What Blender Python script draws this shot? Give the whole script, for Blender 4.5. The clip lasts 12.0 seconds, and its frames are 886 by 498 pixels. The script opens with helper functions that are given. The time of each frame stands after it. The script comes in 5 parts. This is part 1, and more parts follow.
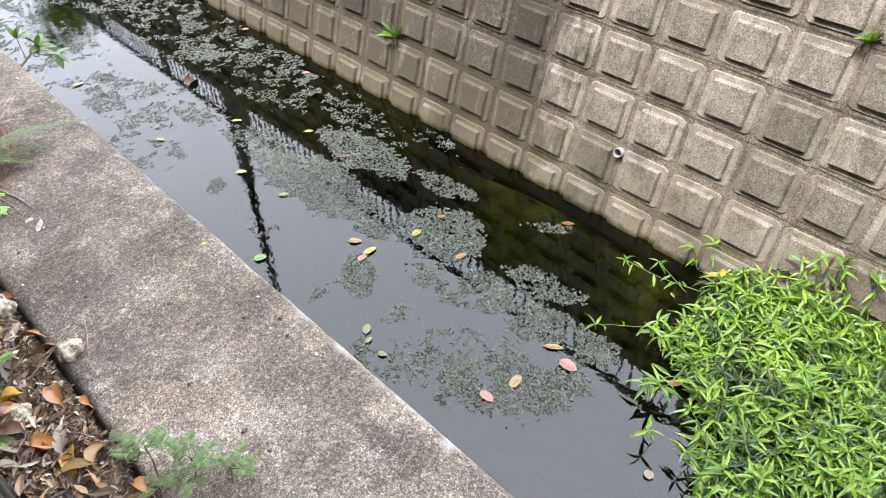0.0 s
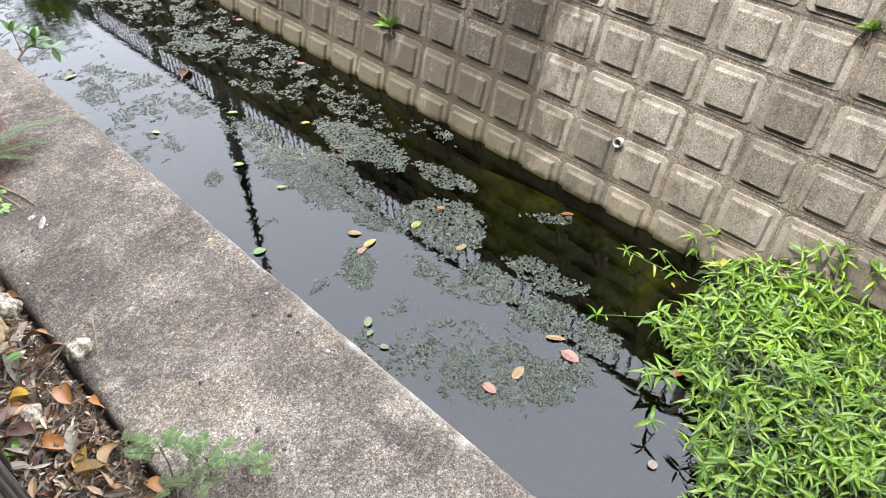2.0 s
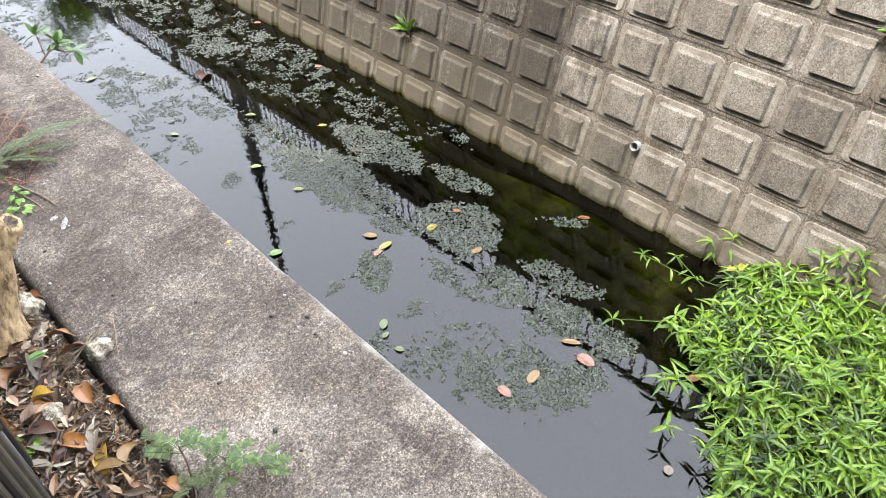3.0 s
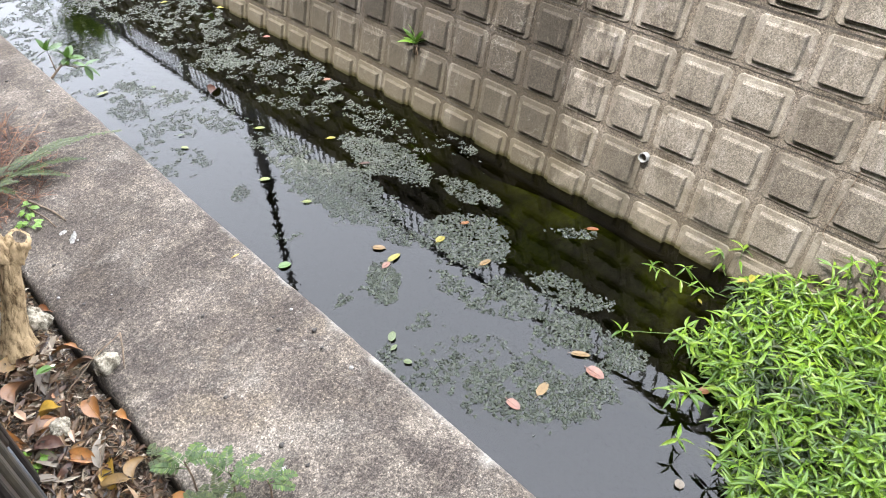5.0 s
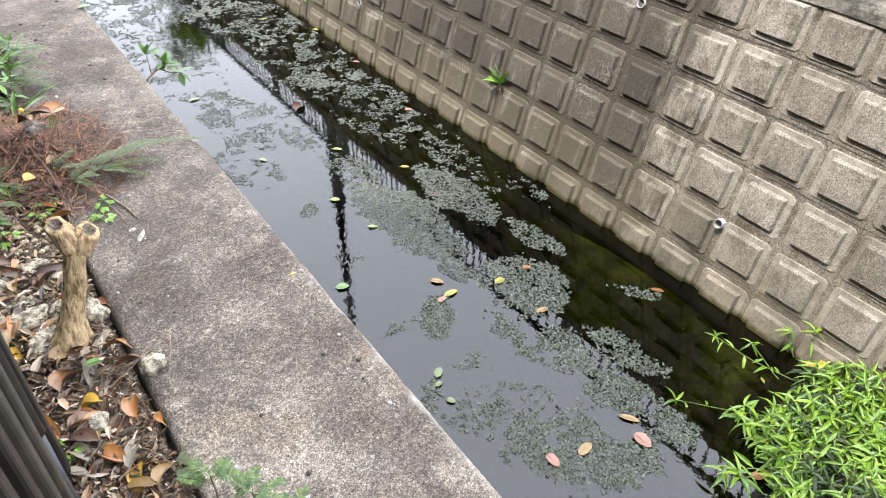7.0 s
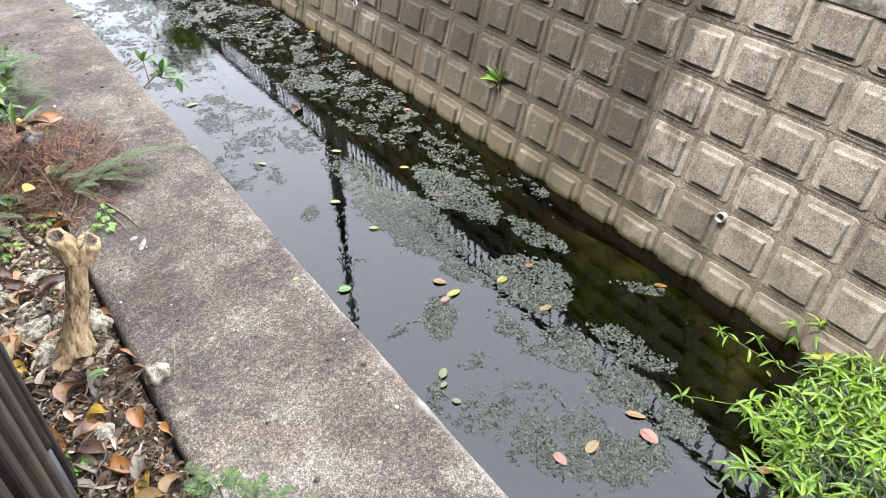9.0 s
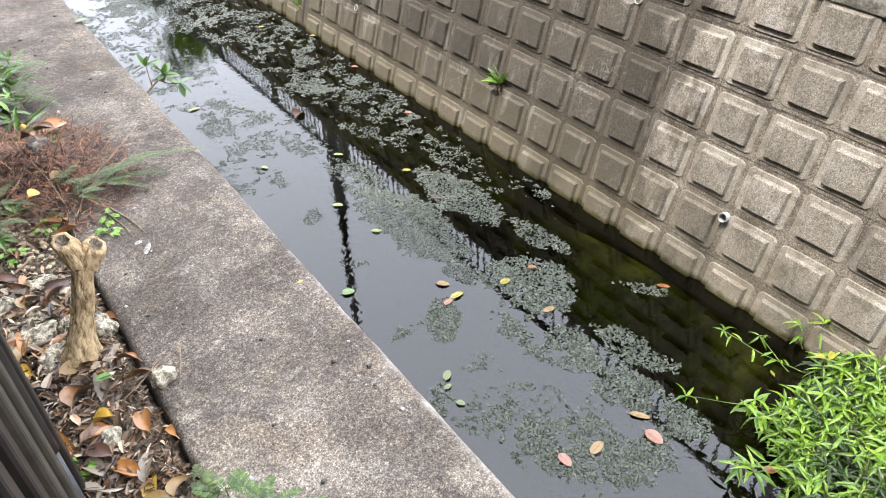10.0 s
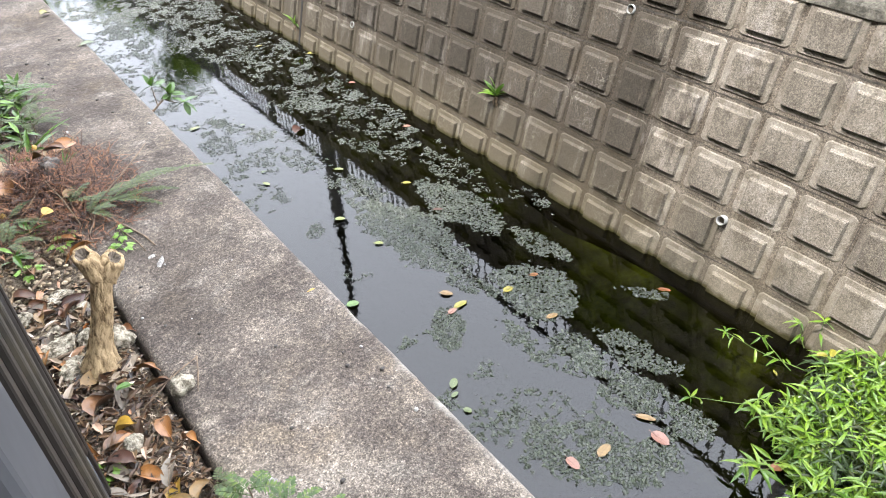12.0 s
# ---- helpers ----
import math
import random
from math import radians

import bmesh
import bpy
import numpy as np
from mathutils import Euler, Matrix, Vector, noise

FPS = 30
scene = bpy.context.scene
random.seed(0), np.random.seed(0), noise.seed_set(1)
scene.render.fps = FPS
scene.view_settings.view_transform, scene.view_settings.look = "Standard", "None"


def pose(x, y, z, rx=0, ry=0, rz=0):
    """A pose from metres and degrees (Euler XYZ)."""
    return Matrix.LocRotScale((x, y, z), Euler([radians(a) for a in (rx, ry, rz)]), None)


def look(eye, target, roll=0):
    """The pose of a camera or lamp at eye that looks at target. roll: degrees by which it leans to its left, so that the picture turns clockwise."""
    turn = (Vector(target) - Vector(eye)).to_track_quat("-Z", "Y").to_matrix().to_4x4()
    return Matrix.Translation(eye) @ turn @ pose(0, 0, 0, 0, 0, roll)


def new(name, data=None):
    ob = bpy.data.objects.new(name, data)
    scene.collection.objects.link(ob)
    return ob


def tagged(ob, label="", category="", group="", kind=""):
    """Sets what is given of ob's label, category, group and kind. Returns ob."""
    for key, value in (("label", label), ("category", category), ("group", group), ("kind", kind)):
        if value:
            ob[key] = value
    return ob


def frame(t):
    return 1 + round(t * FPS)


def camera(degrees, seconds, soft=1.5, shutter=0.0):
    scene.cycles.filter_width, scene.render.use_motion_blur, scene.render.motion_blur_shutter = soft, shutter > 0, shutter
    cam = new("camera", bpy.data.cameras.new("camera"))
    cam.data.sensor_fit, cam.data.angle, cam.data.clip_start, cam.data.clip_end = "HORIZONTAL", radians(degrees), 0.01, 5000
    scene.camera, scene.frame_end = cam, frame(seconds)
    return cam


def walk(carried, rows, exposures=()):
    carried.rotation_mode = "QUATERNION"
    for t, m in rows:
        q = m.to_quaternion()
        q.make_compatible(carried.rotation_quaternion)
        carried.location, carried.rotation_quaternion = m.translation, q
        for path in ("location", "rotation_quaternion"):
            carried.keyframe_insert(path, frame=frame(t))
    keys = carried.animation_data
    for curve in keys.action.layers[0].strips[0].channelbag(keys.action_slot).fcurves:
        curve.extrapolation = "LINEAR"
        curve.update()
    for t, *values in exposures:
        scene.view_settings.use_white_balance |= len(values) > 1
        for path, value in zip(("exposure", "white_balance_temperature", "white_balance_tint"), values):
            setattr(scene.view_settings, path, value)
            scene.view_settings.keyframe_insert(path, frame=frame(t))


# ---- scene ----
cam = camera(62.84, 12.0, soft=1.0)
walk(cam, [
    (0, pose(-0.5402, 5.8564, 2.5592, 48.220, 1.049, -44.132)),
    (0.5, pose(-0.5380, 5.8628, 2.5599, 47.583, 0.712, -45.040)),
    (1, pose(-0.5450, 5.8744, 2.5636, 47.361, 0.606, -45.378)),
    (1.5, pose(-0.5533, 5.8811, 2.5644, 47.369, 0.800, -45.264)),
    (2, pose(-0.5574, 5.8957, 2.5621, 47.365, 1.002, -44.896)),
    (2.5, pose(-0.5605, 5.8995, 2.5621, 47.401, 1.196, -44.329)),
    (3, pose(-0.5623, 5.8980, 2.5657, 47.590, 1.510, -43.778)),
    (5, pose(-0.5532, 5.8976, 2.5668, 48.480, 2.168, -43.348)),
    (5.5, pose(-0.5568, 5.9157, 2.5616, 48.755, 1.575, -42.262)),
    (6, pose(-0.5378, 5.9158, 2.5633, 49.631, 0.351, -39.537)),
    (6.5, pose(-0.5215, 5.9153, 2.5546, 50.909, -0.493, -36.242)),
    (7, pose(-0.5260, 5.9167, 2.5557, 51.427, -0.236, -34.939)),
    (9, pose(-0.5231, 5.9285, 2.5572, 51.319, 0.831, -35.693)),
    (9.5, pose(-0.5196, 5.9232, 2.5577, 51.327, 1.057, -35.833)),
    (10, pose(-0.5302, 5.9276, 2.5578, 51.528, 1.274, -35.861)),
    (10.5, pose(-0.5401, 5.9204, 2.5662, 51.875, 1.648, -36.002)),
    (11, pose(-0.5660, 5.9177, 2.5672, 52.241, 1.977, -36.356)),
    (11.5, pose(-0.5715, 5.9130, 2.5627, 52.521, 2.223, -36.668)),
    (12, pose(-0.5764, 5.9001, 2.5702, 52.605, 2.389, -36.877)),
], [(0.0, 3.08, 6550, 11), (12.0, 3.08, 6550, 11)])

# ---- world, sun, exposure ----
SUN_ELEVATION, SUN_AZIMUTH = radians(66), radians(-74)
world = bpy.data.worlds.new("sky")
scene.world = world
world.use_nodes = True
wn, wl = world.node_tree.nodes, world.node_tree.links
sky = wn.new("ShaderNodeTexSky")
sky.sky_type, sky.sun_disc = "NISHITA", False
sky.sun_elevation, sky.sun_rotation = SUN_ELEVATION, SUN_AZIMUTH
sky.air_density, sky.dust_density, sky.ozone_density = 1.0, 5.5, 1.0
pale = wn.new("ShaderNodeHueSaturation")
pale.inputs["Saturation"].default_value = 0.45
wl.new(sky.outputs["Color"], pale.inputs["Color"])
# hazy overcast: the cloud grows brighter towards the zenith
where = wn.new("ShaderNodeTexCoord")
height = wn.new("ShaderNodeSeparateXYZ")
wl.new(where.outputs["Generated"], height.inputs["Vector"])
veil = wn.new("ShaderNodeValToRGB")
for stop, tone in zip(veil.color_ramp.elements, ((0.29, 0.315, 0.36, 1), (0.89, 0.95, 1.06, 1))):
    stop.color = tone
wl.new(height.outputs["Z"], veil.inputs["Fac"])
bright = wn.new("ShaderNodeVectorMath")
bright.operation = "SCALE"
bright.inputs["Scale"].default_value = 11.5
wl.new(veil.outputs["Color"], bright.inputs[0])
cloud = wn.new("ShaderNodeMix")
cloud.data_type = "RGBA"
cloud.inputs["Factor"].default_value = 0.72
wl.new(bright.outputs["Vector"], cloud.inputs["B"])
wl.new(pale.outputs["Color"], cloud.inputs["A"])
wl.new(cloud.outputs["Result"], wn["Background"].inputs["Color"])
wn["Background"].inputs["Strength"].default_value = 0.168

sun_data = bpy.data.lights.new("sun", "SUN")
sun_data.energy, sun_data.angle, sun_data.color = 1.1, radians(1.2), (1.0, 0.95, 0.88)
sun = new("sun", sun_data)
sun.matrix_world = look((math.sin(SUN_AZIMUTH) * math.cos(SUN_ELEVATION) * 30, math.cos(SUN_AZIMUTH) * math.cos(SUN_ELEVATION) * 30, math.sin(SUN_ELEVATION) * 30), (0, 0, 0))

# ---- plan ----
BATTER, WALL_X = 0.273, 2.2044      # wall face: x = WALL_X + BATTER * z
PITCH, RISE = 0.30, 0.2696          # blocks along the canal and up the slope
LEDGE_TOP, LEDGE_W = 1.383, 0.453
GROUND_L, GROUND_R = 1.36, 1.52
NORM = math.hypot(1, BATTER)


# ---- small helpers ----
def obj(name, bm, material, parent=None, label="", smooth=False):
    """Links a bmesh as one mesh object."""
    me = bpy.data.meshes.new(name)
    bm.normal_update()
    bm.to_mesh(me)
    bm.free()
    if smooth:
        me.polygons.foreach_set("use_smooth", [True] * len(me.polygons))
    if material:
        me.materials.append(material)
    ob = new(name, me)
    ob.parent = parent
    return tagged(ob, label)


def part(name, bm, material, parent, label="", smooth=False):
    return obj(name, bm, material, parent, label, smooth)


def raw(name, verts, faces, material, parent=None, smooth=False):
    """Links plain lists of vertices and faces as one mesh object."""
    me = bpy.data.meshes.new(name)
    me.from_pydata(verts, [], faces)
    if smooth:
        me.polygons.foreach_set("use_smooth", [True] * len(me.polygons))
    me.materials.append(material)
    ob = new(name, me)
    ob.parent = parent
    return ob


def thing(name, m, label, category, group="", kind=""):
    e = new(name)
    e.empty_display_size = 0.05
    e.matrix_world = m
    return tagged(e, label, category, group, kind)


def box(bm, x0, y0, z0, x1, y1, z1, bevel=0.0, segments=2):
    c = ((x0 + x1) / 2, (y0 + y1) / 2, (z0 + z1) / 2)
    made = bmesh.ops.create_cube(bm, size=1, matrix=Matrix.LocRotScale(c, None, (x1 - x0, y1 - y0, z1 - z0)))
    if bevel:
        edges = {e for v in made["verts"] for e in v.link_edges}
        bmesh.ops.bevel(bm, geom=list(edges), offset=bevel, segments=segments, affect="EDGES", profile=0.5)


class Soup:
    """Collects vertices and faces of many small pieces."""

    def __init__(self):
        self.v, self.f = [], []

    def add(self, verts, faces):
        n = len(self.v)
        self.v += [tuple(p) for p in verts]
        self.f += [tuple(i + n for i in f) for f in faces]

    def tube(self, points, r0, r1, sides=6, cap=True, wob=0.0):
        pts = [Vector(p) for p in points]
        rings = []
        for i, p in enumerate(pts):
            way = (pts[min(i + 1, len(pts) - 1)] - pts[max(i - 1, 0)]).normalized()
            a = way.orthogonal().normalized()
            if i and rings:
                a = (last - way * last.dot(way)).normalized()
            last = a
            b = way.cross(a)
            r = r0 + (r1 - r0) * i / (len(pts) - 1)
            ring = []
            for k in range(sides):
                w = 2 * math.pi * k / sides
                rr = r * (1 + wob * noise.noise((p + a * math.cos(w) * 3 + b * math.sin(w) * 3) * 4.1))
                ring.append(p + (a * math.cos(w) + b * math.sin(w)) * rr)
            rings.append(ring)
        verts = [p for ring in rings for p in ring]
        faces = [(i * sides + k, i * sides + (k + 1) % sides, (i + 1) * sides + (k + 1) % sides, (i + 1) * sides + k) for i in range(len(pts) - 1) for k in range(sides)]
        if cap:
            faces += [tuple(range(sides - 1, -1, -1)), tuple(range((len(pts) - 1) * sides, len(pts) * sides))]
        self.add(verts, faces)

    def leaf(self, m, length, width, droop=0.2, fold=0.15, rows=4, tip=1.6, twist=0.0, base=0.0, blunt=0.8):
        """A blade from the origin of m along its x, with a folded midrib and a droop."""
        verts, faces = [], []
        for i in range(rows + 1):
            s = i / rows
            w = width / 2 * max(0.0, math.sin(math.pi * (base + (1 - base) * s) ** (1 / tip if tip > 1 else 1))) ** blunt if 0 < i < rows else (width * 0.04)
            x, z = length * s * (1 - 0.25 * droop * s), -droop * length * s * s
            ca, sa = math.cos(twist * s), math.sin(twist * s)
            for side in (-1, 0, 1):
                y, h = side * w, abs(side) * w * fold * 2
                verts.append(m @ Vector((x, y * ca - h * sa, z + h * ca + y * sa)))
        for i in range(rows):
            for k in (0, 1):
                a = i * 3 + k
                faces.append((a, a + 3, a + 4, a + 1))
        self.add(verts, faces)

    def pebble(self, c, r, flat=0.7, seed=0):
        bm = bmesh.new()
        bmesh.ops.create_icosphere(bm, subdivisions=1, radius=r)
        q = Vector((seed * 1.7, seed * 0.9, seed * 2.3))
        verts = []
        for v in bm.verts:
            p = v.co * (1 + 0.35 * noise.noise(v.co.normalized() * 1.3 + q))
            verts.append(Vector(c) + Vector((p.x, p.y, p.z * flat)))
        faces = [tuple(v.index for v in f.verts) for f in bm.faces]
        bm.free()
        self.add(verts, faces)

    def make(self, name, material, parent=None, smooth=False):
        return raw(name, self.v, self.f, material, parent, smooth)


def turn(x, y, z, heading=0.0, pitch=0.0, roll=0.0, scale=1.0):
    """A pose whose x axis points along heading (degrees from +x), raised by pitch."""
    return Matrix.Translation((x, y, z)) @ Matrix.Rotation(radians(heading), 4, "Z") @ Matrix.Rotation(radians(-pitch), 4, "Y") @ Matrix.Rotation(radians(roll), 4, "X") @ Matrix.Scale(scale, 4)


# ---- materials ----
class Nodes:
    def __init__(self, name, roughness=0.8, metallic=0.0, specular=0.5):
        self.mat = bpy.data.materials.new(name)
        self.mat.use_nodes = True
        self.n, self.l = self.mat.node_tree.nodes, self.mat.node_tree.links
        self.bsdf = self.n["Principled BSDF"]
        self.bsdf.inputs["Roughness"].default_value = roughness
        self.bsdf.inputs["Metallic"].default_value = metallic
        self.bsdf.inputs["Specular IOR Level"].default_value = specular
        self.geo = self.n.new("ShaderNodeNewGeometry")

    def pos(self, stretch=(1, 1, 1)):
        m = self.n.new("ShaderNodeMapping")
        m.inputs["Scale"].default_value = stretch
        self.l.new(self.geo.outputs["Position"], m.inputs["Vector"])
        return m.outputs["Vector"]

    def noise(self, scale, detail=5, rough=0.6, stretch=(1, 1, 1), distort=0.0):
        t = self.n.new("ShaderNodeTexNoise")
        t.inputs["Scale"].default_value, t.inputs["Detail"].default_value = scale, detail
        t.inputs["Roughness"].default_value, t.inputs["Distortion"].default_value = rough, distort
        self.l.new(self.pos(stretch), t.inputs["Vector"])
        return t.outputs["Fac"]

    def voronoi(self, scale, out="Distance"):
        t = self.n.new("ShaderNodeTexVoronoi")
        t.inputs["Scale"].default_value = scale
        self.l.new(self.pos(), t.inputs["Vector"])
        return t.outputs[out]

    def ramp(self, fac, *stops):
        r = self.n.new("ShaderNodeValToRGB")
        e = r.color_ramp.elements
        while len(e) < len(stops):
            e.new(0.5)
        for k, (p, c) in zip(e, stops):
            k.position = p
            k.color = (c, c, c, 1) if isinstance(c, (int, float)) else (*c, 1)
        self.l.new(fac, r.inputs["Fac"])
        return r.outputs["Color"]

    def mix(self, fac, a, b, how="MIX"):
        m = self.n.new("ShaderNodeMix")
        m.data_type, m.blend_type = "RGBA", how
        for sock, val in ((m.inputs["Factor"], fac), (m.inputs["A"], a), (m.inputs["B"], b)):
            if isinstance(val, tuple):
                sock.default_value = (*val, 1)
            elif isinstance(val, (int, float)):
                sock.default_value = val
            else:
                self.l.new(val, sock)
        return m.outputs["Result"]

    def math(self, how, a, b=0.0, clamp=False):
        m = self.n.new("ShaderNodeMath")
        m.operation, m.use_clamp = how, clamp
        for sock, val in zip(m.inputs, (a, b)):
            if isinstance(val, (int, float)):
                sock.default_value = val
            else:
                self.l.new(val, sock)
        return m.outputs["Value"]

    def axis(self, k):
        s = self.n.new("ShaderNodeSeparateXYZ")
        self.l.new(self.geo.outputs["Position"], s.inputs["Vector"])
        return s.outputs[k]

    def any(self):
        return self.n.new("ShaderNodeObjectInfo").outputs["Random"]

    def island(self):
        return self.geo.outputs["Random Per Island"]

    def colour(self, c):
        if isinstance(c, tuple):
            self.bsdf.inputs["Base Color"].default_value = (*c, 1)
        else:
            self.l.new(c, self.bsdf.inputs["Base Color"])
        return self

    def rough(self, v):
        self.l.new(v, self.bsdf.inputs["Roughness"])
        return self

    def bump(self, *layers):
        last = None
        for height, strength, distance in layers:
            b = self.n.new("ShaderNodeBump")
            b.inputs["Strength"].default_value, b.inputs["Distance"].default_value = strength, distance
            self.l.new(height, b.inputs["Height"])
            if last:
                self.l.new(last, b.inputs["Normal"])
            last = b.outputs["Normal"]
        self.l.new(last, self.bsdf.inputs["Normal"])
        return self


def ledge_concrete():
    k = Nodes("weathered_ledge_concrete", 0.93, specular=0.2)
    mid, fine, grit = k.noise(13, 8, 0.76), k.noise(150, 7, 0.82), k.noise(520, 3, 0.8)
    base = k.ramp(k.noise(1.7, 5, 0.6), (0.38, (0.0666, 0.0548, 0.0436)), (0.5, (0.099, 0.0835, 0.0668)), (0.62, (0.132, 0.114, 0.0932)))
    # brown mud film on the far reach
    brown = k.ramp(k.math("ADD", k.noise(3.1, 6, 0.7), k.math("MULTIPLY", k.axis("Y"), 0.018)), (0.66, 0.0), (0.8, 0.6))
    base = k.mix(brown, base, (0.0752, 0.0581, 0.0375))
    # purplish grey algae stains in drifts, and rubbed pale clouds
    drift = k.ramp(k.noise(3.4, 5, 0.66, (1, 0.7, 1)), (0.36, 0.25), (0.53, 1.0))
    base = k.mix(k.math("MULTIPLY", drift, k.ramp(mid, (0.4, 0.0), (0.54, 0.85))), base, (0.0427, 0.0343, 0.0293))
    base = k.mix(k.ramp(k.noise(40, 5, 0.75), (0.5, 0.0), (0.62, 0.42)), base, (0.0469, 0.0393, 0.0323))
    base = k.mix(k.ramp(k.noise(6.5, 8, 0.8), (0.52, 0.0), (0.64, 0.6)), base, (0.158, 0.142, 0.12))
    scratch = k.ramp(k.noise(26, 3, 0.6, (0.25, 1.6, 1), 0.8), (0.66, 0.0), (0.72, 0.14))
    base = k.mix(scratch, base, (0.2, 0.19, 0.176))
    cloud = k.ramp(k.noise(5.0, 4, 0.6, (1.0, 0.8, 1.0)), (0.36, (0.66, 0.64, 0.63)), (0.5, (0.98, 0.98, 0.98)), (0.62, (1.3, 1.3, 1.3)))
    base = k.mix(0.8, base, cloud, "MULTIPLY")
    speck = k.ramp(fine, (0.39, (0.5, 0.49, 0.48)), (0.5, (1.02, 1.02, 1.02)), (0.61, (1.5, 1.49, 1.47)))
    base = k.mix(0.72, base, speck, "MULTIPLY")
    base = k.mix(0.45, base, k.ramp(grit, (0.4, (0.4, 0.4, 0.4)), (0.6, (1.6, 1.6, 1.6))), "MULTIPLY")
    grains = k.ramp(k.voronoi(300, "Color"), (0.2, (0.42, 0.41, 0.4)), (0.45, (0.97, 0.96, 0.95)), (0.65, (1.06, 1.05, 1.04)), (0.85, (1.85, 1.83, 1.8)))
    base = k.mix(0.62, base, grains, "MULTIPLY")
    coarse = k.ramp(k.noise(75, 4, 0.75), (0.42, (0.5, 0.48, 0.47)), (0.52, (1.05, 1.05, 1.05)), (0.62, (1.5, 1.48, 1.45)))
    base = k.mix(0.32, base, coarse, "MULTIPLY")
    salt = k.ramp(k.noise(290, 2, 0.5), (0.42, (0.45, 0.44, 0.43)), (0.5, (1.0, 1.0, 1.0)), (0.58, (1.65, 1.63, 1.6)))
    base = k.mix(0.42, base, salt, "MULTIPLY")
    dots = k.ramp(k.voronoi(46), (0.06, 1.0), (0.16, 0.0))
    base = k.mix(k.math("MULTIPLY", dots, k.ramp(k.noise(6, 2), (0.46, 0.0), (0.58, 0.9))), base, (0.0273, 0.0229, 0.018))
    pits = k.ramp(k.voronoi(95), (0.05, 1.0), (0.13, 0.0))
    base = k.mix(k.math("MULTIPLY", pits, k.ramp(k.noise(9, 3), (0.45, 0.0), (0.6, 0.7))), base, (0.0427, 0.036, 0.0286))
    worn = k.ramp(k.math("ADD", k.axis("X"), k.math("MULTIPLY", k.noise(9, 4), 0.14)), (0.062, 0.0), (0.085, 0.7))
    base = k.mix(worn, base, k.mix(0.6, (0.2, 0.185, 0.16), speck, "MULTIPLY"))
    k.colour(base)
    return k.bump((grit, 0.5, 0.002), (fine, 0.6, 0.004), (mid, 0.3, 0.006)).mat


def block_concrete(name, tone, gritty=1.0):
    k = Nodes(name, 0.94, specular=0.15)
    mid, fine, grit = k.noise(8, 6, 0.72), k.noise(110, 6, 0.8), k.noise(420, 3, 0.75)
    streak = k.noise(1.0, 6, 0.68, (8, 8, 1.2))
    base = k.ramp(mid, (0.38, (0.30, 0.27, 0.226)), (0.5, (0.39, 0.355, 0.302)), (0.63, (0.46, 0.427, 0.374)))
    # darker grey-brown tone on the upper reach of the wall
    reach_y = k.math("ADD", k.math("MULTIPLY", k.axis("Y"), 0.5), k.math("MULTIPLY", k.math("SUBTRACT", streak, 0.5), 0.8))
    far_tone = k.ramp(k.math("SUBTRACT", reach_y, 3.7, True), (0.24, 0.0), (0.36, 0.9), (1.0, 0.82))
    base = k.mix(far_tone, base, (0.102, 0.088, 0.07))
    base = k.mix(k.ramp(streak, (0.52, 0.0), (0.66, 0.55)), base, (0.14, 0.12, 0.095))
    # run-down lime and pale vein-like lichen
    base = k.mix(k.ramp(k.noise(0.9, 4, 0.65, (7, 7, 0.8)), (0.56, 0.0), (0.68, 0.5)), base, (0.54, 0.51, 0.48))
    vein = k.math("ABSOLUTE", k.math("SUBTRACT", k.noise(13, 3, 0.6, distort=0.6), 0.5))
    vein = k.math("MULTIPLY", k.ramp(vein, (0.0, 1.0), (0.022, 0.0)), k.ramp(k.noise(3.2, 2), (0.5, 0.0), (0.62, 0.45)))
    base = k.mix(vein, base, (0.56, 0.53, 0.48))
    base = k.mix(k.ramp(k.noise(21, 7, 0.8), (0.53, 0.0), (0.66, 0.5 * gritty)), base, (0.13, 0.108, 0.083))
    blotch = k.math("MULTIPLY", k.ramp(k.noise(5.2, 6, 0.75), (0.52, 0.0), (0.6, 0.62)), k.ramp(k.any(), (0.35, 0.0), (0.7, 1.0)))
    base = k.mix(blotch, base, (0.145, 0.122, 0.09))
    own = k.ramp(k.any(), (0.0, (0.62, 0.6, 0.57)), (0.35, (0.92, 0.91, 0.89)), (0.8, (1.1, 1.09, 1.08)), (1.0, (1.3, 1.3, 1.31)))
    base = k.mix(0.85, base, own, "MULTIPLY")
    grain = k.ramp(fine, (0.4, (0.55, 0.54, 0.53)), (0.5, (1, 1, 1)), (0.6, (1.35, 1.34, 1.33)))
    base = k.mix(0.8 * gritty, base, grain, "MULTIPLY")
    base = k.mix(0.45, base, k.ramp(grit, (0.4, (0.55, 0.55, 0.55)), (0.6, (1.45, 1.45, 1.45))), "MULTIPLY")
    grains = k.ramp(k.voronoi(300, "Color"), (0.2, (0.55, 0.54, 0.53)), (0.5, (1.0, 1.0, 1.0)), (0.8, (1.55, 1.54, 1.52)))
    base = k.mix(0.6 * gritty, base, grains, "MULTIPLY")
    level = k.math("ADD", k.axis("Z"), k.math("MULTIPLY", k.math("SUBTRACT", k.noise(5, 4), 0.5), 0.25))
    base = k.mix(k.ramp(level, (0.0, 0.45), (0.5, 0.0)), base, (0.33, 0.285, 0.185))
    wet = k.ramp(k.math("ADD", k.axis("Z"), k.math("MULTIPLY", k.math("SUBTRACT", k.noise(16, 4), 0.5), 0.05)), (0.008, 1.0), (0.035, 0.0))
    base = k.mix(wet, base, (0.085, 0.075, 0.022))
    k.colour(k.mix(1.0, base, tone, "MULTIPLY"))
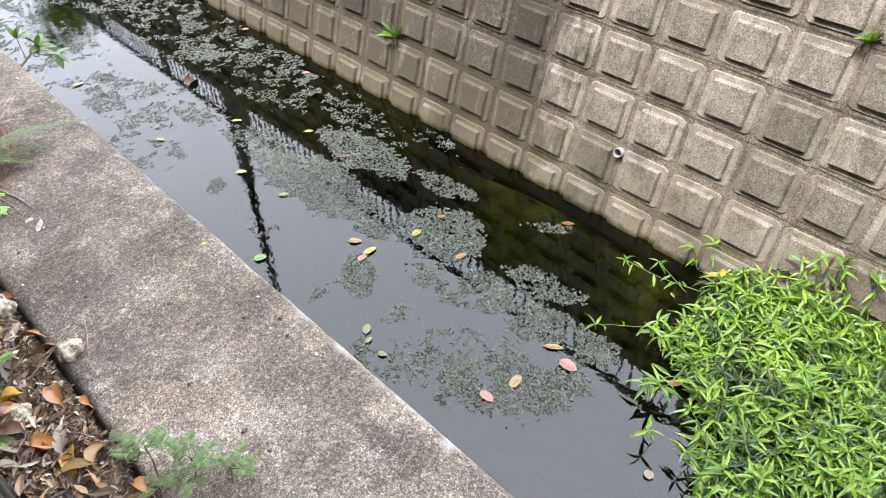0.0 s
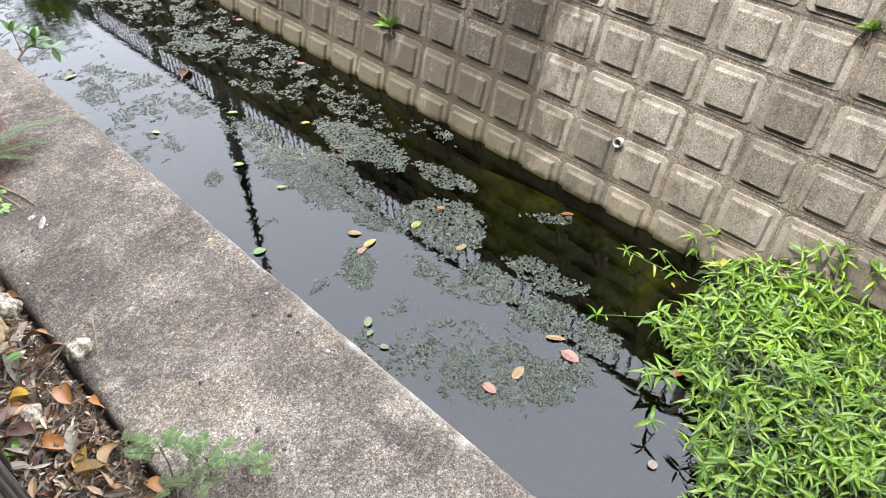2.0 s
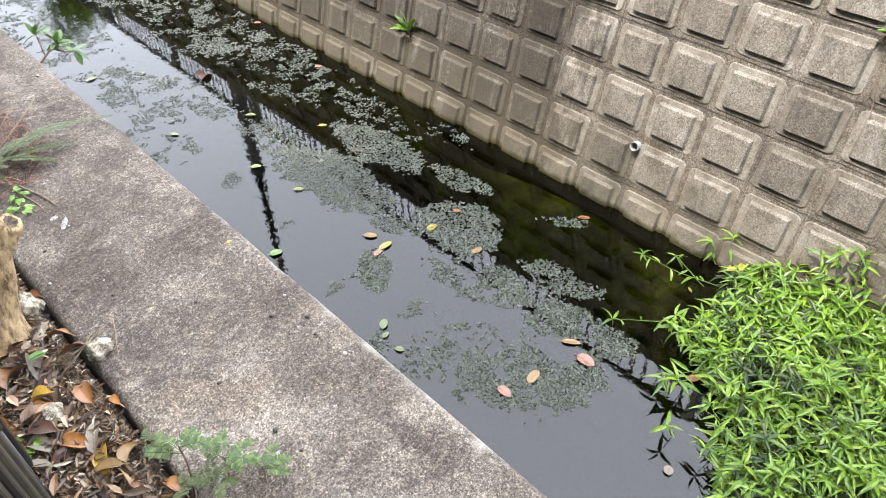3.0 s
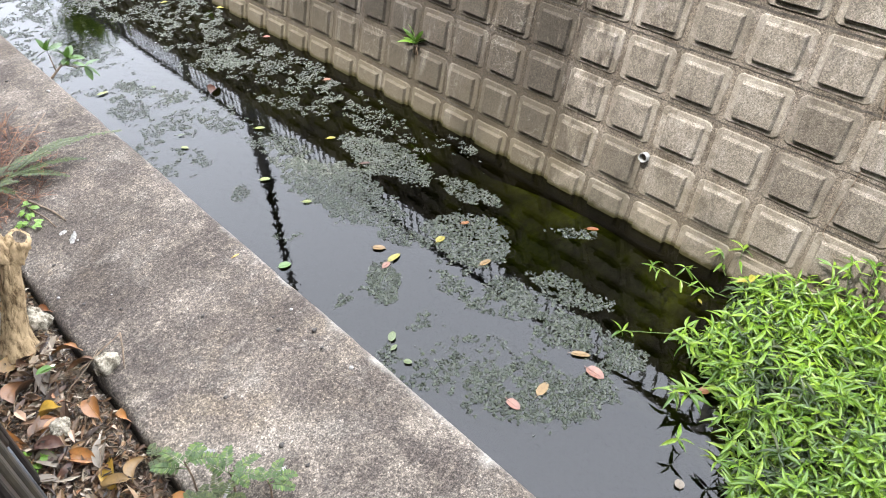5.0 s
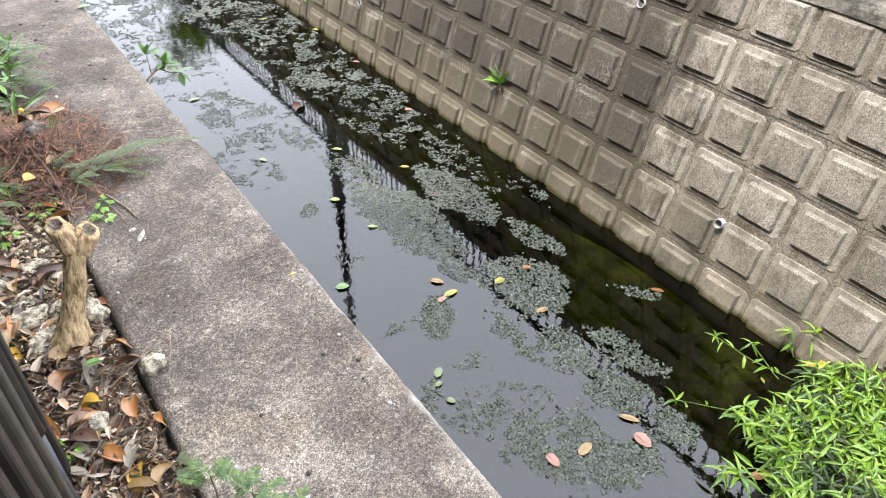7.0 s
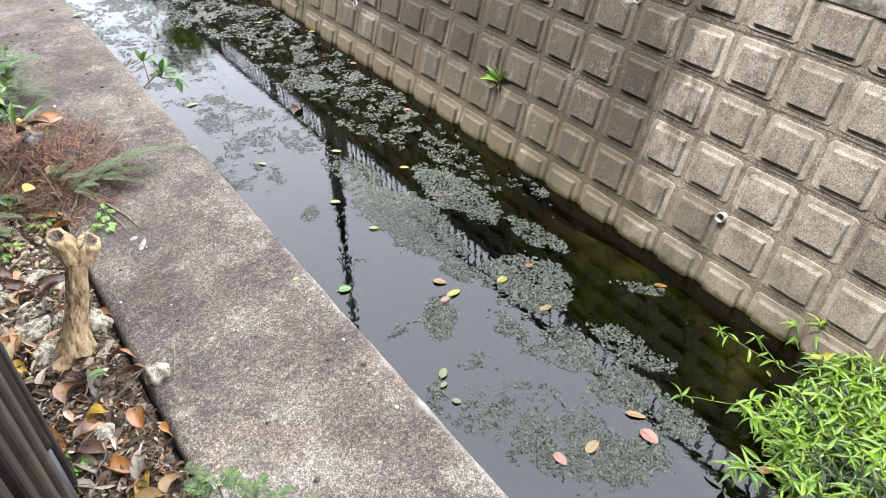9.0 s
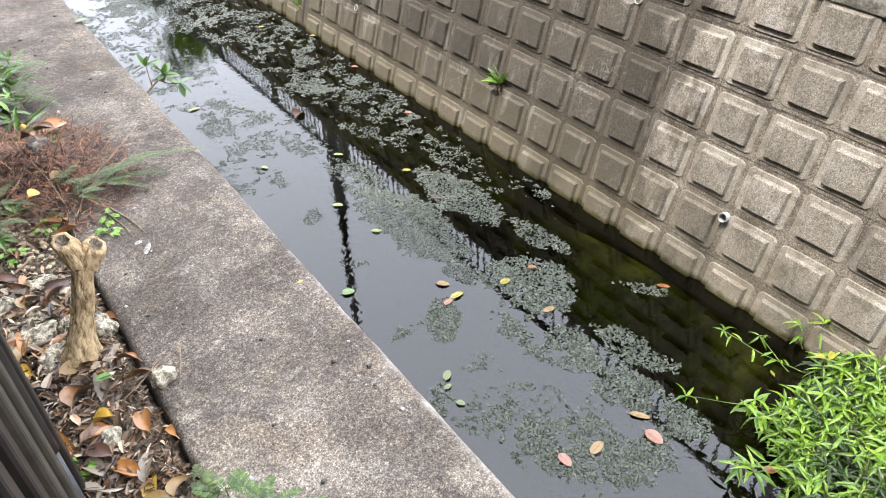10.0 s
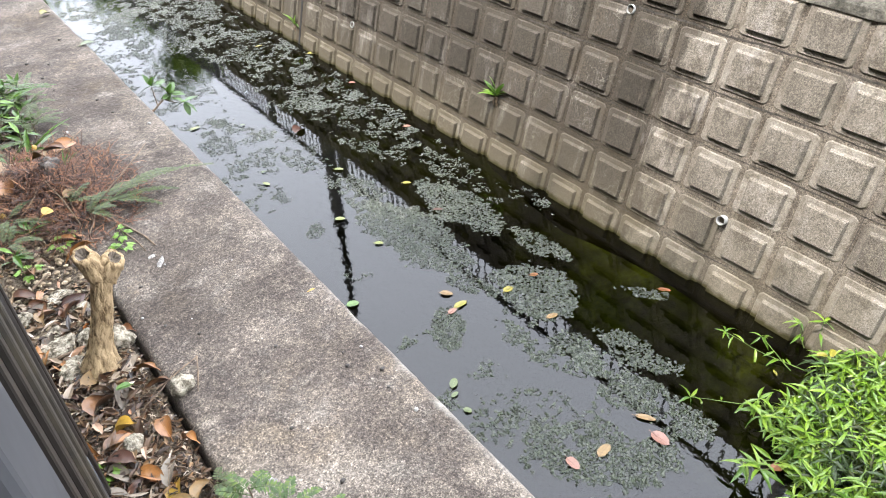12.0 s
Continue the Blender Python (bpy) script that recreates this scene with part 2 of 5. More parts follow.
    return k.bump((grit, 0.4, 0.002), (fine, 0.5, 0.004), (mid, 0.4, 0.008)).mat


def coping_concrete():
    k = Nodes("mossy_coping_concrete", 0.95, specular=0.2)
    fine, mid = k.noise(90, 5, 0.8), k.noise(6, 5, 0.7)
    base = k.ramp(mid, (0.4, (0.015, 0.014, 0.0096)), (0.5, (0.035, 0.032, 0.024)), (0.62, (0.085, 0.0775, 0.0624)))
    k.colour(k.mix(0.7, base, k.ramp(fine, (0.35, (0.35, 0.35, 0.35)), (0.65, (1.4, 1.4, 1.4))), "MULTIPLY"))
    return k.bump((fine, 0.9, 0.012)).mat


def water_material():
    mat = bpy.data.materials.new("still_dark_water")
    mat.use_nodes = True
    n, l = mat.node_tree.nodes, mat.node_tree.links
    n.remove(n["Principled BSDF"])
    geo = n.new("ShaderNodeNewGeometry")
    t = n.new("ShaderNodeTexNoise")
    t.inputs["Scale"].default_value, t.inputs["Detail"].default_value = 22.0, 2.0
    l.new(geo.outputs["Position"], t.inputs["Vector"])
    b = n.new("ShaderNodeBump")
    b.inputs["Strength"].default_value, b.inputs["Distance"].default_value = 0.13, 0.0022
    l.new(t.outputs["Fac"], b.inputs["Height"])
    fres = n.new("ShaderNodeFresnel")
    fres.inputs["IOR"].default_value = 1.4
    l.new(b.outputs["Normal"], fres.inputs["Normal"])
    gloss = n.new("ShaderNodeBsdfGlossy")
    gloss.inputs["Roughness"].default_value = 0.015
    l.new(b.outputs["Normal"], gloss.inputs["Normal"])
    clear = n.new("ShaderNodeBsdfTransparent")
    clear.inputs["Color"].default_value = (0.11, 0.12, 0.052, 1)
    mix = n.new("ShaderNodeMixShader")
    l.new(fres.outputs["Fac"], mix.inputs["Fac"])
    l.new(clear.outputs["BSDF"], mix.inputs[1])
    l.new(gloss.outputs["BSDF"], mix.inputs[2])
    l.new(mix.outputs["Shader"], n["Material Output"].inputs["Surface"])
    return mat


def bed_material():
    k = Nodes("algae_covered_mud", 0.9, specular=0.1)
    # green algae on the shallow shelf along the wall; middle darkened for light lost in murky depth
    shelf = k.ramp(k.math("MULTIPLY", k.math("ADD", k.axis("X"), k.math("MULTIPLY", k.math("SUBTRACT", k.noise(1.6, 3), 0.5), 0.8)), 0.5), (0.68, 0.0), (0.9, 1.0))
    algae = k.ramp(k.noise(2.6, 6, 0.66), (0.38, (0.035, 0.036, 0.016)), (0.5, (0.12, 0.127, 0.033)), (0.64, (0.26, 0.285, 0.06)))
    algae = k.mix(k.ramp(k.noise(24, 4), (0.45, 0.0), (0.7, 0.6)), algae, (0.035, 0.03, 0.015))
    near = k.ramp(k.math("SUBTRACT", k.math("ADD", k.axis("Y"), k.noise(2.0, 3)), 8.4, True), (0.0, 1.0), (0.6, 0.12))
    k.colour(k.mix(k.math("MULTIPLY", shelf, near), (0.022, 0.02, 0.014), algae))
    return k.bump((k.noise(12, 4), 0.6, 0.03)).mat


def earth_material():
    k = Nodes("dark_leafy_earth", 0.95, specular=0.15)
    base = k.ramp(k.noise(6, 6, 0.7), (0.33, (0.018, 0.012, 0.008)), (0.5, (0.05, 0.035, 0.022)), (0.68, (0.13, 0.10, 0.07)))
    k.colour(k.mix(k.ramp(k.noise(70, 4, 0.8), (0.45, 0.0), (0.7, 0.7)), base, (0.26, 0.22, 0.17)))
    return k.bump((k.noise(60, 5, 0.8), 0.9, 0.02)).mat


def leaf_material(name, *stops, rough=0.45, trans=0.25, scale=60, own=False):
    """Leaf colours spread over the pieces, with mottling and a little light through the blade."""
    k = Nodes(name, rough, specular=0.4)
    base = k.ramp(k.any() if own else k.island(), *stops)
    mott = k.ramp(k.noise(scale, 4, 0.7), (0.33, (0.62, 0.62, 0.58)), (0.5, (1, 1, 1)), (0.7, (1.22, 1.2, 1.12)))
    base = k.mix(0.8, base, mott, "MULTIPLY")
    k.colour(base)
    k.bump((k.noise(scale * 2, 3), 0.3, 0.002))
    if trans:
        tr = k.n.new("ShaderNodeBsdfTranslucent")
        k.l.new(base, tr.inputs["Color"])
        mix = k.n.new("ShaderNodeMixShader")
        mix.inputs["Fac"].default_value = trans
        k.l.new(k.bsdf.outputs["BSDF"], mix.inputs[1])
        k.l.new(tr.outputs["BSDF"], mix.inputs[2])
        k.l.new(mix.outputs["Shader"], k.n["Material Output"].inputs["Surface"])
    return k.mat


def simple(name, a, b, scale, rough=0.7, metallic=0.0, bump=0.4, depth=0.004, stretch=(1, 1, 1), lo=0.35, hi=0.65, specular=0.4):
    k = Nodes(name, rough, metallic, specular)
    t = k.noise(scale, 5, 0.7, stretch)
    k.colour(k.ramp(t, (lo, a), (hi, b)))
    return k.bump((t, bump, depth)).mat


M_LEDGE, M_COPING = ledge_concrete(), coping_concrete()
M_BLOCK = block_concrete("gritty_block_face", (0.27, 0.265, 0.257))
M_MARGIN = block_concrete("smooth_block_margin", (0.339, 0.334, 0.324), 0.6)
M_MORTAR = block_concrete("dirty_joint_mortar", (0.229, 0.218, 0.206), 1.25)
M_CRACK = simple("black_joint_crack", (0.012, 0.01, 0.008), (0.06, 0.052, 0.042), 30, 0.95)
M_WATER, M_BED, M_EARTH = water_material(), bed_material(), earth_material()
M_WEED = leaf_material("fresh_green_weed", (0.0, (0.0342, 0.0776, 0.0057)), (0.4, (0.0646, 0.126, 0.00883)), (0.85, (0.0997, 0.17, 0.0128)), (1.0, (0.133, 0.194, 0.019)), rough=0.36, trans=0.28)
# lower weed leaves: shade inside the mat is put into this darker green
M_WEED_LOW = leaf_material("weed_green_painted_shade", (0.0, (0.00728, 0.0181, 0.00161)), (0.7, (0.0161, 0.0343, 0.00282)), (1.0, (0.0302, 0.0343, 0.00564)), rough=0.5, trans=0.25)
M_WEED_STEM = simple("weed_stem", (0.04, 0.07, 0.012), (0.085, 0.12, 0.026), 40)
M_PAD = leaf_material("grey_green_floating_fronds", (0.0, (0.007, 0.0098, 0.005)), (0.5, (0.014, 0.0185, 0.01)), (0.85, (0.023, 0.029, 0.0155)), (1.0, (0.036, 0.043, 0.023)), rough=0.32, trans=0.0, scale=120)
M_LITTER = leaf_material("mixed_brown_litter", (0.0, (0.008, 0.005, 0.003)), (0.25, (0.03, 0.015, 0.007)), (0.45, (0.09, 0.044, 0.017)), (0.58, (0.06, 0.042, 0.028)), (0.70, (0.16, 0.088, 0.036)), (0.82, (0.17, 0.13, 0.09)), (0.94, (0.33, 0.28, 0.22)), (1.0, (0.26, 0.085, 0.016)), rough=0.5, trans=0.1, scale=45)
M_NEEDLES = leaf_material("rusty_dead_needles", (0.0, (0.008, 0.00432, 0.0028)), (0.4, (0.036, 0.0144, 0.007)), (0.75, (0.104, 0.0396, 0.0154)), (1.0, (0.2, 0.101, 0.049)), rough=0.8, trans=0.0)
M_FERN = leaf_material("feathery_green_leaflets", (0.0, (0.0204, 0.046, 0.00566)), (0.6, (0.0408, 0.0768, 0.0113)), (1.0, (0.0818, 0.122, 0.0158)), rough=0.5, trans=0.3)
M_FERN_DULL = leaf_material("dull_green_leaflets", (0.0, (0.0226, 0.036, 0.00858)), (1.0, (0.0581, 0.072, 0.0172)), rough=0.6, trans=0.2)
M_SHOOT = leaf_material("glossy_green_leaves", (0.0, (0.0197, 0.0512, 0.00788)), (0.6, (0.0433, 0.0907, 0.0119)), (1.0, (0.0863, 0.142, 0.0236)), rough=0.35, trans=0.25)
M_LIME = leaf_material("lime_green_leaves", (0.0, (0.0588, 0.126, 0.0126)), (1.0, (0.118, 0.21, 0.0294)), rough=0.45, trans=0.3)
M_TWIG = simple("brown_twig", (0.049, 0.0325, 0.021), (0.14, 0.0975, 0.06), 60, 0.85)
M_BARK = simple("pale_ridged_bark", (0.0738, 0.0477, 0.0222), (0.271, 0.196, 0.111), 75, 0.9, bump=1.0, depth=0.006, stretch=(1, 1, 0.35), lo=0.36, hi=0.56, specular=0.15)
M_CUT = simple("grey_cut_wood", (0.03, 0.022, 0.016), (0.14, 0.11, 0.08), 120, 0.9)
M_CORAL = simple("pitted_pale_coral_stone", (0.0731, 0.0606, 0.0415), (0.302, 0.269, 0.207), 62, 0.95, bump=1.0, depth=0.015, lo=0.4, hi=0.58, specular=0.2)
M_GRAVEL = leaf_material("mixed_pale_gravel", (0.0, (0.0742, 0.0529, 0.0329)), (0.5, (0.167, 0.126, 0.0788)), (1.0, (0.287, 0.231, 0.158)), rough=0.9, trans=0.0, scale=90)
M_OLD_CORAL = simple("dark_weathered_coral_stone", (0.03, 0.026, 0.022), (0.12, 0.105, 0.09), 48, 0.95, bump=1.0, depth=0.012, lo=0.4, hi=0.66, specular=0.2)
M_SPLASH = simple("dried_white_splash", (0.1, 0.092, 0.083), (0.22, 0.208, 0.192), 160, 0.9, lo=0.42, hi=0.6)
M_DROP = simple("dark_dry_seed", (0.009, 0.0072, 0.006), (0.036, 0.03, 0.024), 200, 0.8)
M_CHIP = simple("white_shell_chip", (0.151, 0.142, 0.127), (0.227, 0.221, 0.206), 120, 0.7)
M_RAIL = simple("dark_brown_painted_steel", (0.00412, 0.00322, 0.00277), (0.00936, 0.00749, 0.00638), 22, 0.38, bump=0.12, depth=0.002)
M_RAIL_DIRTY = simple("weathered_brown_steel", (0.00735, 0.00588, 0.0039), (0.0231, 0.0178, 0.00975), 26, 0.6, bump=0.3, depth=0.002)
M_GREY_TUBE = simple("bluish_grey_plastic_tube", (0.021, 0.0221, 0.0244), (0.0336, 0.0345, 0.0377), 18, 0.6, bump=0.1, depth=0.001)
M_PVC = simple("grey_white_plastic_pipe", (0.117, 0.117, 0.111), (0.193, 0.193, 0.184), 40, 0.5, bump=0.1, depth=0.001)
M_DARK = simple("joint_fill_and_pipe_shade", (0.004, 0.004, 0.004), (0.012, 0.011, 0.01), 30, 0.95)
M_FENCE = simple("black_painted_steel", (0.012, 0.012, 0.013), (0.03, 0.03, 0.032), 14, 0.5, bump=0.1, depth=0.001)
M_POLE = simple("dark_pole_concrete", (0.008, 0.008, 0.008), (0.016, 0.016, 0.016), 8, 0.8)
M_FOLIAGE = leaf_material("dark_tree_leaves", (0.0, (0.054, 0.095, 0.0168)), (0.6, (0.108, 0.174, 0.0308)), (1.0, (0.198, 0.269, 0.056)), rough=0.5, trans=0.25, scale=8)
M_TRUNK = simple("grey_brown_trunk", (0.06, 0.05, 0.04), (0.17, 0.14, 0.11), 9, 0.9, bump=0.8, depth=0.02, stretch=(1, 1, 0.3))
M_LEAF = {
    "lemon": leaf_material("lemon_yellow_leaf", (0.0, (0.102, 0.113, 0.018)), (1.0, (0.115, 0.13, 0.0362)), own=True, rough=0.4, trans=0.0),
    "yellow": leaf_material("bright_yellow_leaf", (0.0, (0.123, 0.103, 0.0103)), (1.0, (0.141, 0.128, 0.0164)), own=True, rough=0.4, trans=0.0),
    "tan": leaf_material("yellowish_tan_leaf", (0.0, (0.11, 0.0628, 0.0201)), (1.0, (0.132, 0.0832, 0.031)), own=True, rough=0.5, trans=0.0),
    "pink": leaf_material("salmon_pink_leaf", (0.0, (0.127, 0.0541, 0.0348)), (1.0, (0.14, 0.0696, 0.0485)), own=True, rough=0.45, trans=0.0),
    "orange": leaf_material("burnt_orange_leaf", (0.0, (0.0986, 0.031, 0.00647)), (1.0, (0.126, 0.0518, 0.013)), own=True, rough=0.5, trans=0.0),
    "brown": leaf_material("leathery_brown_leaf", (0.0, (0.045, 0.017, 0.008)), (0.5, (0.08, 0.036, 0.015)), (1.0, (0.12, 0.058, 0.024)), own=True, rough=0.38, trans=0.0),
    "copper": leaf_material("copper_brown_leaf", (0.0, (0.13, 0.052, 0.013)), (1.0, (0.2, 0.088, 0.025)), own=True, rough=0.38, trans=0.0),
    "gold": leaf_material("golden_yellow_leaf", (0.0, (0.22, 0.125, 0.013)), (1.0, (0.27, 0.165, 0.025)), own=True, rough=0.42, trans=0.0),
    "grey": leaf_material("greyish_dry_leaf", (0.0, (0.0492, 0.0369, 0.0254)), (1.0, (0.0968, 0.0787, 0.0574)), own=True, rough=0.6, trans=0.0),
    "green": leaf_material("fresh_green_fallen_leaf", (0.0, (0.0301, 0.0758, 0.00945)), (1.0, (0.0514, 0.0966, 0.0162)), own=True, rough=0.4, trans=0.0),
    "lime": leaf_material("pale_lime_leaf", (0.0, (0.0447, 0.0622, 0.0156)), (1.0, (0.0597, 0.0758, 0.023)), own=True, rough=0.4, trans=0.0),
    "red": leaf_material("dark_red_brown_leaf", (0.0, (0.0285, 0.0102, 0.00566)), (1.0, (0.0393, 0.0157, 0.00902)), own=True, rough=0.5, trans=0.0),
}

# ---- ground, water, ledge ----
rnd = random.Random(7)
ground = Soup()
section = [(-600, GROUND_L), (-LEDGE_W - 0.016, GROUND_L - 0.004), (-LEDGE_W - 0.004, 1.31), (-LEDGE_W + 0.01, -0.6), (2.62, -0.6), (2.72, GROUND_R - 0.02), (600, GROUND_R - 0.02)]
ground.add([(x, y, z) for y in (-600, 1200) for x, z in section], [(i, i + 1, i + 8, i + 7) for i in range(6)])
tagged(ground.make("ground", M_EARTH), "bare brown earth on both banks of the canal", "ground", kind="structure")

bed = bmesh.new()
bmesh.ops.create_grid(bed, x_segments=24, y_segments=160, size=1, matrix=Matrix.LocRotScale((1.15, 20, 0), None, (1.4, 20, 1)))
for v in bed.verts:
    v.co.z = -0.24 + 0.09 * noise.noise(v.co * 2.2) + 0.3 * max(0, (v.co.x - 1.6)) * (0.7 + noise.noise(v.co * 0.9))
tagged(obj("canal_bed", bed, M_BED, smooth=True), "muddy canal bed with green algae under water", "canal bed", kind="structure")

water = Soup()
water.add([(-0.2, -20, 0), (2.6, -20, 0), (2.6, 80, 0), (-0.2, 80, 0)], [(0, 1, 2, 3)])
water_ob = tagged(water.make("water", M_WATER), "still dark canal water reflecting a pale sky", "water", kind="structure")
water_ob.visible_shadow = False

ledge = bmesh.new()
profile = [(-LEDGE_W, -0.55), (-LEDGE_W, 1.355), (-LEDGE_W + 0.004, 1.374), (-LEDGE_W + 0.016, LEDGE_TOP - 0.001)]
profile += [(-LEDGE_W + 0.016 + (LEDGE_W - 0.04) * i / 12, LEDGE_TOP) for i in range(1, 12)]
profile += [(-0.022, LEDGE_TOP - 0.001), (-0.009, LEDGE_TOP - 0.004), (-0.002, LEDGE_TOP - 0.011), (0.0, LEDGE_TOP - 0.024), (0.0, 0.9), (0.0, -0.55)]
stations = [-20 + 1.2 * i for i in range(20)] + [4 + 0.05 * i for i in range(160)] + [12 + 1.5 * i for i in range(46)]
rings = []
for y in stations:
    ring = []
    for i, (x, z) in enumerate(profile):
        p = Vector((x, y, z))
        if z > 1.3:
            p.z += 0.0015 * noise.noise(Vector((x * 3, y * 1.2, 0.3))) + 0.0008 * noise.noise(Vector((x * 30, y * 25, 4)))
            if x > -0.03:
                chip = max(0.0, noise.noise(Vector((y * 5.0, 2.2, 1))) - 0.42) * 0.02
                p.x += 0.0012 * noise.noise(Vector((y * 7, 8, z * 20))) + 0.0018 * noise.noise(Vector((y * 26, 3, z * 20))) - chip
                p.z -= chip * 0.5
            if x < -LEDGE_W + 0.02:
                p.x += 0.003 * noise.noise(Vector((y * 6, 1, 9)))
        ring.append(ledge.verts.new(p))
    rings.append(ring)
for a, b in zip(rings, rings[1:]):
    for i in range(len(profile) - 1):
        ledge.faces.new((a[i], b[i], b[i + 1], a[i + 1]))
bmesh.ops.recalc_face_normals(ledge, faces=ledge.faces)
tagged(obj("ledge", ledge, M_LEDGE, smooth=True), "weathered grey concrete canal wall with a flat speckled top", "canal wall", kind="structure")

# ---- block wall on the far side ----
WALL = Matrix(((0, BATTER / NORM, -1 / NORM, WALL_X), (-1, 0, 0, 0), (0, 1 / NORM, BATTER / NORM, 0), (0, 0, 0, 1)))
FACE = -0.020


def on_wall(y, s, n=0.0):
    """A point of the wall: along the canal, up the slope, out of the face."""
    return WALL @ Vector((-y, s, n))


FIRST_ROW = 0.0297
S_TOP = FIRST_ROW - 0.1348 + RISE * 6
wall_bm = bmesh.new()
for u0, u1 in ((-90.0, 20.0),):
    pts = [(-0.7, FACE - 0.007), (S_TOP, FACE - 0.007), (S_TOP, FACE - 0.3), (-0.7, FACE - 0.3)]
    vs = [[wall_bm.verts.new(WALL @ Vector((u, s, n))) for s, n in pts] for u in (u0, u1)]
    for i in range(4):
        j = (i + 1) % 4
        wall_bm.faces.new((vs[0][i], vs[1][i], vs[1][j], vs[0][j]))
    for v in vs:
        wall_bm.faces.new(v)
bmesh.ops.recalc_face_normals(wall_bm, faces=wall_bm.faces)
wall_right = tagged(obj("wall_right", wall_bm, M_MORTAR), "sloping retaining wall of square raised concrete blocks", "retaining wall", kind="structure")

coping = bmesh.new()
base_z = S_TOP / NORM
cx = WALL_X + BATTER * base_z
prof = [(cx + 0.05, base_z - 0.05), (cx + 0.004, base_z - 0.036), (cx + 0.02, base_z - 0.005), (cx + 0.05, base_z + 0.02), (cx + 0.4, base_z + 0.024), (cx + 0.4, base_z - 0.06)]
rings = []
for i in range(220):
    y = -4 + 0.15 * i if i < 150 else 18.5 + 1.0 * (i - 150)
    ring = []
    for x, z in prof:
        p = Vector((x, y, z))
        if x < cx + 0.1:
            p.x += 0.012 * noise.noise(Vector((y * 3, z * 9, 0)))
            p.z += 0.012 * noise.noise(Vector((y * 4, z * 9, 5)))
        ring.append(coping.verts.new(p))
    rings.append(ring)
for a, b in zip(rings, rings[1:]):
    for i in range(len(prof)):
        j = (i + 1) % len(prof)
        coping.faces.new((a[i], a[j], b[j], b[i]))
bmesh.ops.recalc_face_normals(coping, faces=coping.faces)
tagged(obj("coping", coping, M_COPING), "rough dark mossy concrete coping above the blocks", "coping", kind="structure")


def block_mesh(seed):
    """One block: a plate with rounded corners and a raised, bevelled square; origin at the middle of its raised face."""
    bm = bmesh.new()
    # half width, half height, depth, shift up the slope, corner cut, wear
    layers = [(0.1370, 0.1170, FACE - 0.03, 0.004, 0.008, 0.2), (0.1362, 0.1160, FACE - 0.0045, 0.004, 0.008, 0.9), (0.1310, 0.1115, FACE, 0.004, 0.007, 0.7),
              (0.1030, 0.0910, FACE, 0.0, 0.0, 0.4), (0.1018, 0.0897, FACE + 0.002, 0.0, 0.0, 0.5), (0.0945, 0.0795, -0.002, 0.0, 0.0012, 0.6), (0.0928, 0.0780, 0.0, 0.0, 0.0016, 0.6), (0.046, 0.039, 0.0006, 0.0, 0.0, 0.3)]
    side = (-1.0, -0.86, -0.4, 0.0, 0.4, 0.86)
    loop = [(a, -1) for a in side] + [(1, a) for a in side] + [(-a, 1) for a in side] + [(-1, -a) for a in side]
    rings = []
    for w, h, n, up, corner, worn in layers:
        ring = []
        for a, b in loop:
            p = Vector((a * w, b * h, n))
            if abs(a) == 1 and abs(b) == 1:
                p.x -= a * corner
                p.y -= b * corner
            if b < 0 and 0.085 < h < 0.1:
                p.y += -b * 0.010
            q = p * 14 + Vector((seed * 3.1, seed * 1.7, seed))
            p += Vector((noise.noise(q) * 0.7, noise.noise(q + Vector((9, 0, 0))), noise.noise(q + Vector((0, 9, 0))) * 0.7)) * 0.0036 * worn
            p.y += up
            ring.append(bm.verts.new(p))
        rings.append(ring)
    count = len(loop)
    for r0, r1 in zip(rings, rings[1:]):
        for i in range(count):
            j = (i + 1) % count
            bm.faces.new((r0[i], r0[j], r1[j], r1[i]))
    bm.faces.new(rings[-1])
    bm.normal_update()
    me = bpy.data.meshes.new("block")
    bm.to_mesh(me)
    bm.free()
    me.materials.append(M_BLOCK)
    me.materials.append(M_MARGIN)
    for i, f in enumerate(me.polygons):
        f.material_index = 1 if i < 3 * count else 0
    return me


